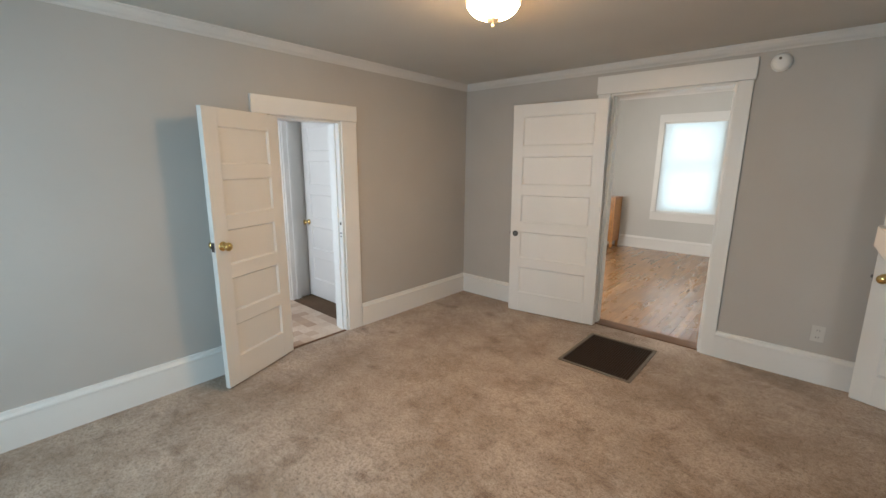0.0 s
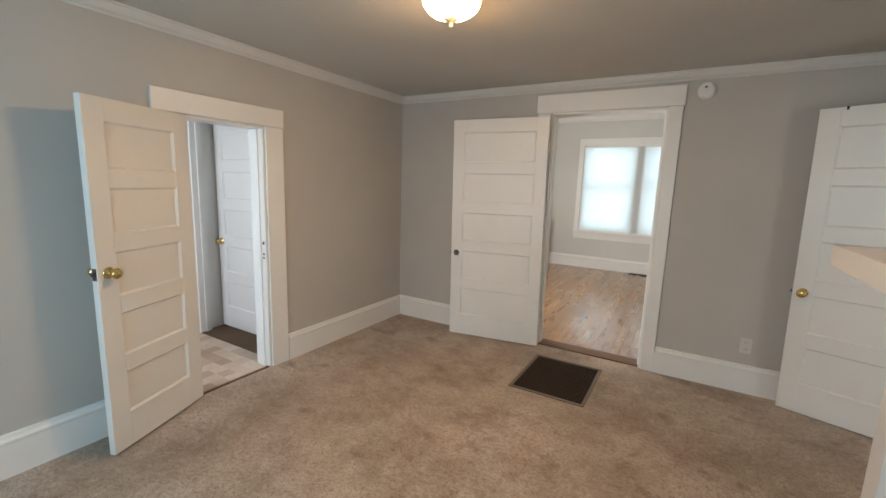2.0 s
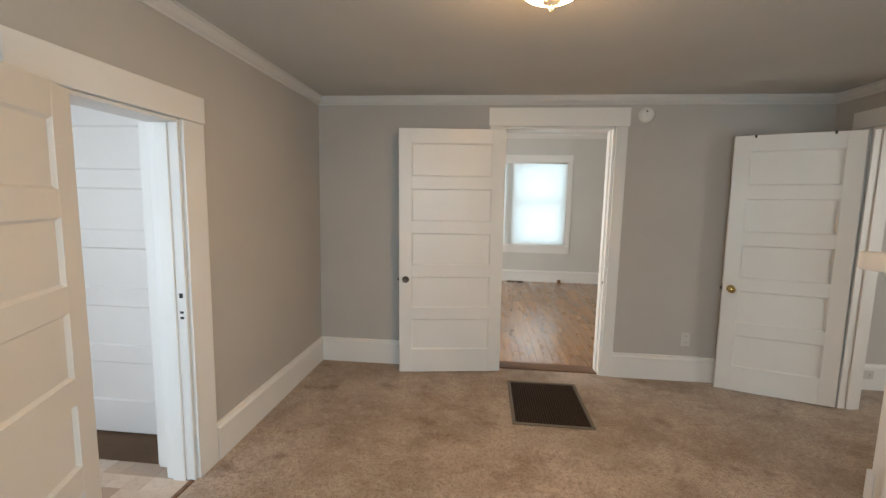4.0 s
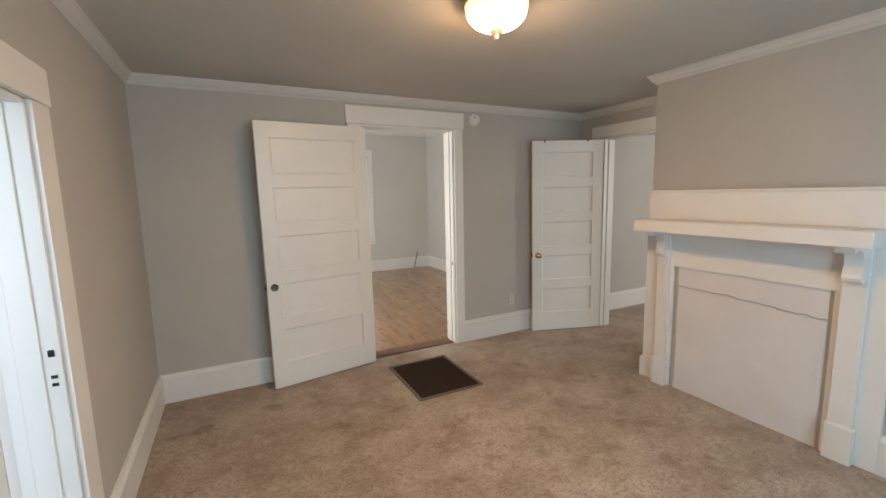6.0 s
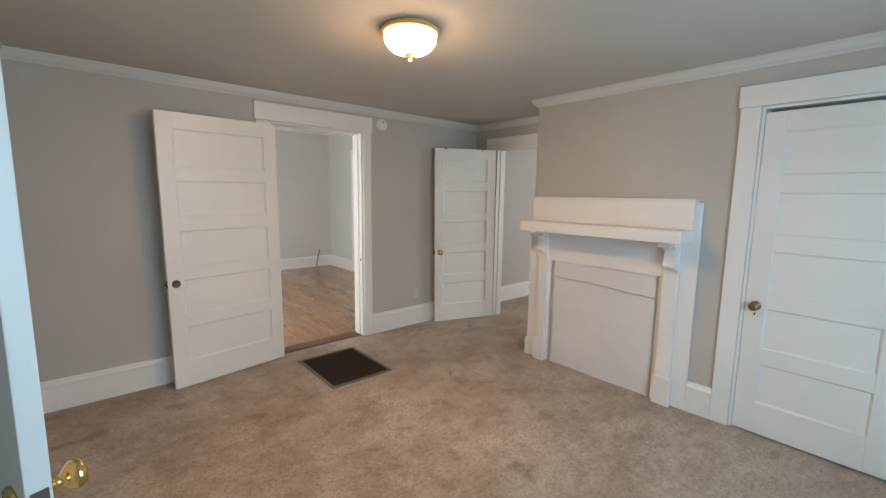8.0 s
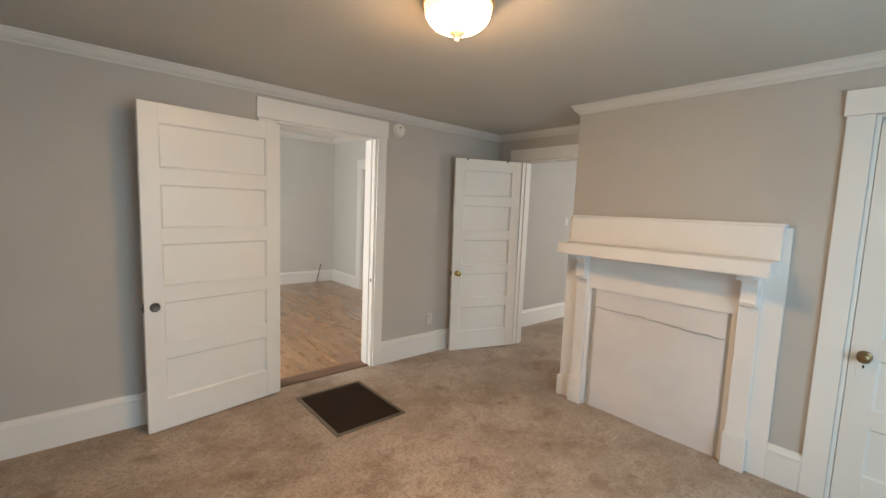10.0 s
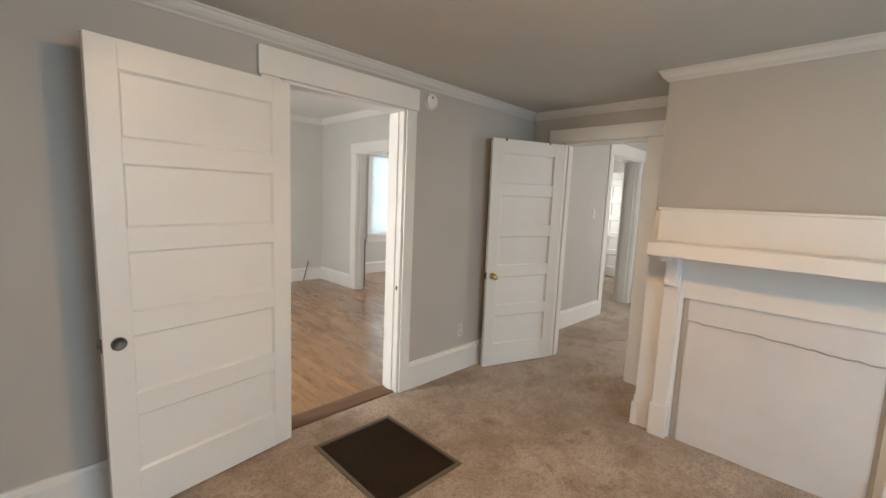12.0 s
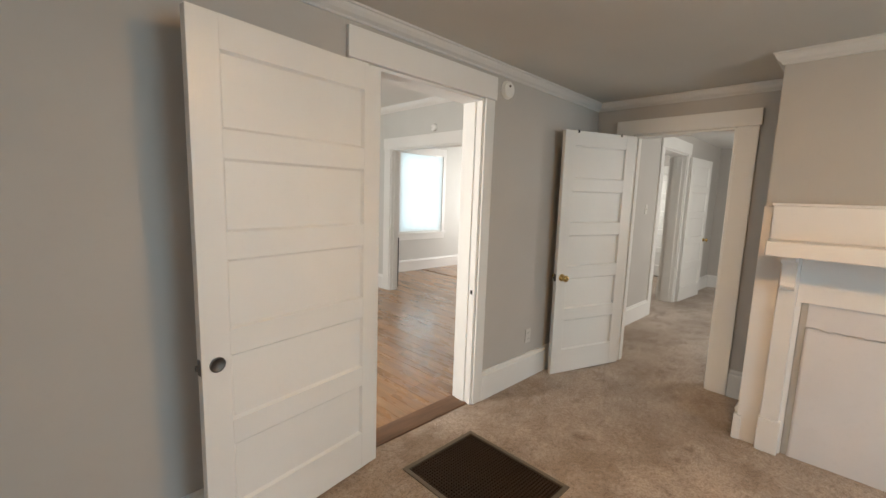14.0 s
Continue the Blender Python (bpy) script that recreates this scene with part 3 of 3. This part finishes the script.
def wall_plate(name, m, label, category, slots):
    o = empty(name, m, label, category)
    part("plate", boxes((-0.036, 0, -0.058, 0.036, 0.006, 0.058), bev=0.002), M_IVORY, o)
    if slots:
        for z in (-0.026, 0.026):
            part("socket", boxes((-0.017, 0.006, z - 0.014, 0.017, 0.0085, z + 0.014), bev=0.001), M_IVORY, o)
            for x in (-0.007, 0.007):
                part("slot", boxes((x - 0.0015, 0.0086, z - 0.004, x + 0.0015, 0.0092, z + 0.006)), M_DARK, o)
    else:
        part("toggle", boxes((-0.005, 0.006, -0.004, 0.005, 0.017, 0.012), bev=0.001), M_PLASTIC, o)
    return o


wall_plate("wall_outlet", pose(0.178, YB, 0.36, 0, 0, 180), "white duplex outlet on the greige wall", "outlet", True)
wall_plate("light_switch", pose(2.68, 3.90, 1.39, 0, 0, 180), "white toggle light switch in the hall", "light switch", False)
wall_plate("wall_outlet", pose(1.62, 3.877, 0.13, 0, 0, 180) @ pose(0, 0, 0, 0, 90), "white outlet set into the hall baseboard", "outlet", True)


def floor_grille():
    g = empty("floor_grille", Matrix.Identity(4), "large dark metal floor return grille set in carpet", "floor grille")
    w = 0.02
    for r in ((VX0 - 0.004, VY0 - 0.004, -0.01, VX1 + 0.004, VY0 + w, 0.007), (VX0 - 0.004, VY1 - w, -0.01, VX1 + 0.004, VY1 + 0.004, 0.007), (VX0 - 0.004, VY0 + w + 0.0005, -0.01, VX0 + w, VY1 - w - 0.0005, 0.007), (VX1 - w, VY0 + w + 0.0005, -0.01, VX1 + 0.004, VY1 - w - 0.0005, 0.007)):
        part("frame", boxes(r, bev=0.002), M_RIM, g, "tan metal rim")
    part("duct", boxes((VX0, VY0, -0.4, VX1, VY1, -0.39), (VX0 - 0.01, VY0, -0.4, VX0, VY1, -0.061), (VX1, VY0, -0.4, VX1 + 0.01, VY1, -0.061), (VX0, VY0 - 0.01, -0.4, VX1, VY0, -0.061), (VX0, VY1, -0.4, VX1, VY1 + 0.01, -0.061)), M_DARK, g, "dark duct")
    blade = finish(boxes((VX0 + w, -0.0025, -0.018, VX1 - w, 0.0025, 0.002)), "slat", M_IRON)
    n = 36
    for k in range(n):
        s = new("slat", blade)
        s.parent = g
        s.location = (0, VY0 + w + (k + 0.5) * (VY1 - VY0 - 2 * w) / n, 0)
    bar = finish(boxes((-0.002, VY0 + w, -0.016, 0.002, VY1 - w, 0.0035)), "cross_bar", M_IRON)
    for k in range(28):
        s = new("cross_bar", bar)
        s.parent = g
        s.location = (VX0 + w + (k + 0.5) * (VX1 - VX0 - 2 * w) / 28, 0, 0)


floor_grille()

# ---- doorway thresholds ----
thing("threshold_living", boxes((LD[0] + 0.014, YB + 0.021, -0.03, LD[1] - 0.014, YB + T + 0.01, 0.012), bev=0.006), M_THRESH, "worn dark oak threshold board", "threshold", kind="structure")
thing("threshold_kitchen", boxes((XW - 0.025, KD[0] + 0.015, -0.03, XW - 0.001, KD[1] - 0.015, 0.007), bev=0.003), M_THRESH, "thin dark carpet edge strip at the kitchen door", "threshold", kind="structure")

# ---- living room and front room ----
wall_x("wall_living_north", YN, YN + 0.2, LW - 0.2, FE + 0.2, TOP, [(-2.03, -1.13, 0.69, 2.22), (-1.04, -0.05, 0.69, 2.22), (2.22, 3.32, 0.75, 2.26)], "smooth pale grey painted plaster wall", M_WALL_L)
# west opening is out of view, placed to suit the added side light
wall_y("wall_living_west", LW - 0.2, LW, YB + T, YN, TOP, [(4.3, 5.6, 0.69, 2.2)], "smooth pale grey painted plaster wall", M_WALL_L)
ARCH = (5.35, 7.03, 0, 2.12)
wall_y("wall_arch", LE, LE + 0.14, YB + T, YN, TOP, [ARCH], "smooth pale grey painted plaster wall", M_WALL_L)
# unseen east opening, invented for the front room fill
wall_y("wall_front_east", FE, FE + 0.2, 5.8, YN, TOP, [(6.1, 7.7, 0.7, 2.2)], "smooth pale grey painted plaster wall", M_WALL_L)
thing("ceiling_living", boxes((LW, YB + T, LZ, LE, YN, LZ + 0.08)), M_CEIL_W, "white painted living room ceiling", "ceiling", kind="structure")
thing("ceiling_front", boxes((LE + 0.14, 4.12, LZ, 2.8, YN, LZ + 0.08), (2.8, 5.8, LZ, FE, YN, LZ + 0.08)), M_CEIL_W, "white painted front room ceiling", "ceiling", kind="structure")
CROWN2 = [(dd * 1.25, LZ - (CZ - z) * 1.25) for dd, z in CROWN]
thing("trim_crown", sweep(bmesh.new(), [(LW, YB + T), (LE, YB + T), (LE, YN), (LW, YN)], CROWN2, True), M_TRIM, "white painted living room crown moulding", "crown moulding", kind="structure")
baseboard([(LE, 7.17), (LE, YN), (LW, YN), (LW, YB + T), (-1.54, YB + T)])
baseboard([(-0.38, YB + T), (LE, YB + T), (LE, 5.21)])
baseboard([(FE, 5.8), (FE, YN), (LE + 0.14, YN), (LE + 0.14, 7.17)])
casing("trim_arch", False, LE, -1, ARCH[0], ARCH[1], ARCH[3], 0.14, 0.15, 2.28, depth=0.14)
casing("trim_arch_far", False, LE + 0.14, 1, ARCH[0], ARCH[1], ARCH[3], 0.14, 0.15, 2.28)


def window(name, x0, x1, z0, z1, sides=(0.085, 0.085)):
    """Double-hung window in the north wall, with casing, sill and two sashes."""
    wdw = empty(name, pose((x0 + x1) / 2, YN, z0), "white double-hung window behind a drawn shade", "window", kind="structure")
    w, h = (x1 - x0) / 2, z1 - z0
    mid = h * 0.52
    part("window_frame", boxes((-w, 0.0, 0, -w + 0.025, 0.19, h), (w - 0.025, 0.0, 0, w, 0.19, h), (-w + 0.025, 0.0, h - 0.025, w - 0.025, 0.19, h), (-w + 0.025, 0.0, 0, w - 0.025, 0.19, 0.02)), M_TRIM, wdw)
    for z0s, z1s, y in ((0.0205, mid + 0.02, 0.085), (mid - 0.02, h - 0.0255, 0.125)):
        sash = part("sash", boxes((-w + 0.0255, y, z0s, -w + 0.085, y + 0.035, z1s), (w - 0.085, y, z0s, w - 0.0255, y + 0.035, z1s), (-w + 0.085, y, z0s, w - 0.085, y + 0.035, z0s + 0.06), (-w + 0.085, y, z1s - 0.045, w - 0.085, y + 0.035, z1s)), M_TRIM, wdw)
        pane = part("pane", boxes((-w + 0.08, y + 0.015, z0s + 0.055, w - 0.08, y + 0.019, z1s - 0.035)), M_GLASS, sash, "clear glass")
        pane.visible_shadow = False
    part("window_sill", boxes((-w - sides[0] - 0.001, -0.055, -0.035, w + sides[1] + 0.001, 0.06, -0.0005), bev=0.004), M_TRIM, wdw)
    part("apron", boxes((-w - sides[0], -0.02, -0.145, w + sides[1], -0.0005, -0.0355), bev=0.003), M_TRIM, wdw)
    for s, wide in zip((-1, 1), sides):
        if wide < 0.05:
            continue
        a, b = sorted((s * (w + 0.002), s * (w + wide)))
        part("side_casing", boxes((a, -0.02, 0, b, -0.0005, h), bev=0.003), M_TRIM, wdw)
    part("head_casing", boxes((-w - sides[0] - 0.001, -0.024, h, w + sides[1] + 0.001, -0.0005, h + 0.13), bev=0.003), M_TRIM, wdw)
    return wdw


def roller_shade(x0, x1, z0, z1):
    """Cloth shade on its roller, hung between the outer casings just in front of the sashes."""
    o = empty("roller_shade", pose((x0 + x1) / 2, YN, z0), "white translucent roller shade drawn down over the window", "window shade")
    w, h, n = (x1 - x0) / 2, z1 - z0, 40
    bm = bmesh.new()
    cols = []
    for i in range(n + 1):
        x = -w + 2 * w * i / n
        y = -0.008 + 0.0008 * math.sin(i * 0.9)
        cols.append([bm.verts.new((x, y, z)) for z in (0.02, h * 0.3, h * 0.6, h)])
    for a, b in zip(cols, cols[1:]):
        for j in range(3):
            bm.faces.new((a[j], b[j], b[j + 1], a[j + 1]))
    part("cloth", bm, M_SHADE, o, "thin white cloth", True)
    part("hem_bar", boxes((-w, -0.014, 0.002, w, -0.003, 0.024), bev=0.003), M_PLASTIC, o)
    bm = lathe([(0.016, -w), (0.016, w)], 14, "x")
    bmesh.ops.translate(bm, verts=bm.verts, vec=(0, -0.004, h - 0.006))
    part("roller", bm, M_PLASTIC, o, "", True)


window("window_1", -2.03, -1.13, 0.69, 2.22, (0.085, 0.043))
window("window_2", -1.04, -0.05, 0.69, 2.22, (0.043, 0.085))
roller_shade(-2.025, -0.055, 0.69, 2.215)
window("window_3", 2.22, 3.32, 0.75, 2.26)
roller_shade(2.225, 3.315, 0.75, 2.255)


def chest(x1, y0):
    w, dd, h = 0.75, 0.38, 0.93
    c = empty("chest_of_drawers", pose(x1 - w, y0, 0), "orange pine chest of drawers with dark knobs", "chest of drawers")
    part("body", boxes((0, 0.02, 0.12, w, dd, h - 0.025), bev=0.004), M_PINE, c)
    part("top", boxes((-0.015, -0.01, h - 0.025, w + 0.015, dd + 0.01, h), bev=0.006), M_PINE, c)
    for x in (0.0, w - 0.06):
        for y in (0.02, dd - 0.06):
            bm = lathe([(0.022, 0), (0.03, 0.03), (0.026, 0.06), (0.034, 0.12)], 16)
            bmesh.ops.translate(bm, verts=bm.verts, vec=(x + 0.03, y + 0.03, 0))
            part("leg", bm, M_PINE, c, "turned pine foot", True)
    for k in range(4):
        z0 = 0.15 + k * 0.187
        dr = part("drawer", boxes((0.025, 0, z0, w - 0.025, 0.0195, z0 + 0.172), bev=0.004), M_PINE, c)
        for x in (0.1, w - 0.1):
            bm = lathe([(0.008, 0), (0.009, 0.012), (0.018, 0.02), (0.016, 0.028), (0.002, 0.03)], 14, "y")
            bmesh.ops.translate(bm, verts=bm.verts, vec=(x, 0, z0 + 0.09))
            part("knob", bm, M_DARK, dr, "dark round knob", True)


chest(-2.61, 7.70)


def tube(name, pts, r, material, label, category):
    cu = bpy.data.curves.new(name, "CURVE")
    cu.dimensions, cu.bevel_depth, cu.bevel_resolution = "3D", r, 2
    sp = cu.splines.new("NURBS")
    sp.points.add(len(pts) - 1)
    for p, q in zip(sp.points, pts):
        p.co = (*q, 1)
    sp.use_endpoint_u, sp.order_u = True, 3
    cu.materials.append(material)
    return tagged(new(name, cu), label, category)


tube("cable", [(0.84, YN - 0.026, 0.004), (0.85, YN - 0.05, 0.06), (0.87, YN - 0.05, 0.16), (0.90, YN - 0.045, 0.26), (0.92, YN - 0.04, 0.34)], 0.007, M_BLACK, "short black cable rising from the living room corner", "cable")
thing("cable_jack", boxes((-0.15, YN - 0.065, 0.0, -0.09, YN - 0.0265, 0.055), bev=0.006), M_THRESH, "small brown jack box at the baseboard", "jack box")
thing("floor_register", boxes((-1.08, YN - 0.14, 0.0, -0.78, YN - 0.045, 0.012), bev=0.002), M_IRON, "small dark floor register by the wall", "floor register")
smoke_detector(pose(LE, 6.12, 2.355, 0, -90), 0.85)
tube("cable", [(LE + 0.169, 7.038, 0.02), (LE + 0.169, 7.038, 0.25), (LE + 0.17, 7.036, 0.55), (LE + 0.169, 7.038, 0.80)], 0.009, M_BLACK, "black cable running down the archway casing", "cable")

# ---- kitchen ----
KY = 2.25
wall_x("wall_kitchen_north", KY, KY + 0.1, -5.6, XW - 0.15, TOP, [(-4.14, -3.27, 0, 2.03)], "white painted kitchen wall", M_TRIM)
wall_y("wall_kitchen_west", -5.6, -5.45, -0.2, KY, TOP, [], "white painted kitchen wall", M_TRIM)
# the opening here is unseen, cut for the added kitchen light
wall_x("wall_kitchen_south", -0.2, -0.05, -5.45, XW - 0.15, TOP, [(-4.35, -3.3, 0.9, 2.1)], "white painted kitchen wall", M_TRIM)
wall_x("wall_entry_back", 2.56, 2.66, -4.4, XW - 0.15, TOP, [], "white painted entry wall", M_TRIM)
thing("ceiling_kitchen", boxes((-5.45, -0.05, 2.4, XW - 0.15, 2.56, 2.48)), M_CEIL_W, "white kitchen ceiling", "ceiling", kind="structure")
thing("floor_kitchen", boxes((-5.45, -0.05, -0.06, XW - 0.15, KY, -0.006), (XW - 0.15, KD[0] + 0.015, -0.06, XW - 0.0255, KD[1] - 0.015, -0.006)), M_RIM, "tan kitchen floor bed", "floor", kind="structure")
thing("entry_mat", boxes((-4.17, KY + 0.001, -0.05, -3.2, 2.559, 0.006), bev=0.003), M_MAT, "brown carpet strip before the kitchen entry door", "mat")
casing("trim_entry_door", True, KY, -1, -4.14, -3.27, 2.03, 0.11, 0.10, 2.16, 0.0, depth=0.1)
thing("wall_entry_side", boxes((-4.36, KY + 0.1, 0, -4.18, 2.56, TOP)), M_TRIM, "white painted entry reveal", "wall", kind="structure")
d = (-3.30, 2.50, -4.155, 2.50)
door_leaf("door_5", hinge_pose(*d, 0.02), span(*d), 1.96, "closed white five-panel kitchen entry door, brass knob", five(1.96), 0.84, "round", latch=False, back_knob=False)
thing("entry_door_lining", boxes((-4.1795, 2.53, 0, -3.2, 2.559, 2.03)), M_TRIM, "white painted door lining", "trim", kind="structure")


def kitchen_cabinet():
    c = empty("kitchen_cabinet", pose(-4.62, KY - 0.1, 0), "white painted low kitchen cabinet end", "cabinet")
    part("body", boxes((-0.4, -0.36, 0.08, 0.12, 0.079, 0.74), bev=0.004), M_TRIM, c)
    part("toe_kick", boxes((-0.4, -0.32, 0, 0.10, 0.079, 0.0795)), M_DARK, c)
    part("worktop", boxes((-0.4, -0.39, 0.741, 0.15, 0.079, 0.775), bev=0.005), M_PINE, c, "wood-edged worktop")


kitchen_cabinet()

# ---- hall ----
HN = 3.90
HO = (3.12, 4.09, 0, 2.17)
LY = 5.7
wall_x("wall_hall_north", HN, HN + 0.22, XH + 0.14, LX, TOP, [HO], GREIGE)
wall_y("wall_hall_end", 6.0, 6.15, 0.9, HN, TOP, [], GREIGE)
# unseen wall; its opening only lets the added hall light in
wall_x("wall_hall_south", 0.85, 1.0, XE + 0.14, 6.0, TOP, [(2.4, 4.0, 0.7, 2.1)], GREIGE)
thing("ceiling_hall", boxes((XH + 0.14, 1.0, 2.45, 6.0, HN, 2.53)), M_CEIL_W, "white painted hall ceiling", "ceiling", kind="structure")
thing("ceiling_lobby", boxes((2.9, HN + 0.22, 2.45, LX, LY, 2.53)), M_CEIL_W, "white painted lobby ceiling", "ceiling", kind="structure")
baseboard([(2.995, HN), (XH + 0.14, HN)])
baseboard([(6.0, 1.0), (6.0, HN), (4.22, HN)])
casing("trim_hall_lobby", True, HN, -1, HO[0], HO[1], HO[3], 0.12, 0.12, 2.335, depth=0.22)
# lobby beyond, with a closed door at its end
wall_y("wall_lobby_west", 2.8, 2.9, HN + 0.22, LY + 0.1, TOP, [], GREIGE)
# opening out of view, made for the added lobby light
wall_x("wall_lobby_north", LY, LY + 0.1, 2.9, LX + 0.1, TOP, [(5.2, 6.1, 0.85, 2.1)], GREIGE)
wall_y("wall_lobby_end", LX, LX + 0.1, HN + 0.22, LY, TOP, [(4.46, 5.30, 0, 2.06)], GREIGE)
casing("trim_lobby_door", False, LX, -1, 4.46, 5.30, 2.06, 0.11, 0.11, 2.19, depth=0.1)
d = (LX + 0.02, 4.475, LX + 0.02, 5.285)
door_leaf("door_6", hinge_pose(*d, 0.03), span(*d), 2.01, "closed white five-panel door at the lobby's end", five(2.01), 0.86, "round", latch=False, back_knob=False)
thing("lobby_door_lining", boxes((LX + 0.06, 4.476, 0, LX + 0.095, 5.284, 2.04)), M_TRIM, "white painted door lining", "trim", kind="structure")
d = (4.16, 3.855, 5.02, 3.80)
door_leaf("door_7", hinge_pose(*d), span(*d), 2.13, "white five-panel hall door folded open", five(2.13), 0.9, "round", latch=False)

# ---- floor pieces ----
floor_living = thing("floor_living", boxes((LW, YB + T, -0.06, LE + 0.14, YN, -0.012)), M_THRESH, "worn brown oak strip floor", "floor", kind="structure")
rng = random.Random(5)
PW = 0.075
shared = {}


def plank_mesh(length):
    if length not in shared:
        bm = boxes((-PW / 2 + 0.0007, -length / 2 + 0.0006, -0.012, PW / 2 - 0.0007, length / 2 - 0.0006, 0.0))
        shared[length] = finish(bm, "plank", M_OAK)
    return shared[length]


def lay(parent, x0, x1, y0, y1):
    x = x0 + PW / 2
    while x < x1 - PW / 2 + 0.001:
        y = y0
        first = True
        while y < y1 - 0.02:
            ln = rng.choice((0.3, 0.6, 0.9)) if first else rng.choice((0.9, 1.2, 1.5, 1.8))
            if y + ln > y1 - 0.25:
                ln = round(y1 - y, 3)
            p = new("plank", plank_mesh(ln))
            p.parent = parent
            p.location = (x, y + ln / 2, rng.uniform(-0.0006, 0.0006))
            y += ln
            first = False
        x += PW


lay(floor_living, LW, LE + 0.14, YB + T + 0.012, YN)
floor_front = thing("floor_front", boxes((LE + 0.14, 4.12, -0.06, 2.8, YN, -0.012), (2.8, 5.8, -0.06, FE, YN, -0.012)), M_THRESH, "worn brown oak strip floor", "floor", kind="structure")
lay(floor_front, LE + 0.14, 2.8, 4.12, YN)
lay(floor_front, LE + 0.14 + 20 * PW, FE, 5.8, YN)

floor_k = bpy.data.objects["floor_kitchen"]
tile = finish(boxes((-0.0495, -0.0495, -0.006, 0.0495, 0.0495, 0.0)), "tile", M_TILE)
for i in range(17):
    for j in range(15):
        x, y = XW - 0.025 - 0.05 - 0.1 * i, KY - 0.05 - 0.1 * j
        if i > 0 and x > XW - 0.16 and not KD[0] + 0.06 < y < KD[1] - 0.06:
            continue
        if i == 0 and not KD[0] + 0.06 < y < KD[1] - 0.06:
            continue
        p = new("tile", tile)
        p.parent = floor_k
        p.location = (x, y, 0.0)
thing("glazing_south", boxes((-2.15, YS - 0.09, 0.62, -0.55, YS - 0.085, 2.08)), M_GLASS, "clear window glass", "window", kind="structure").visible_shadow = False
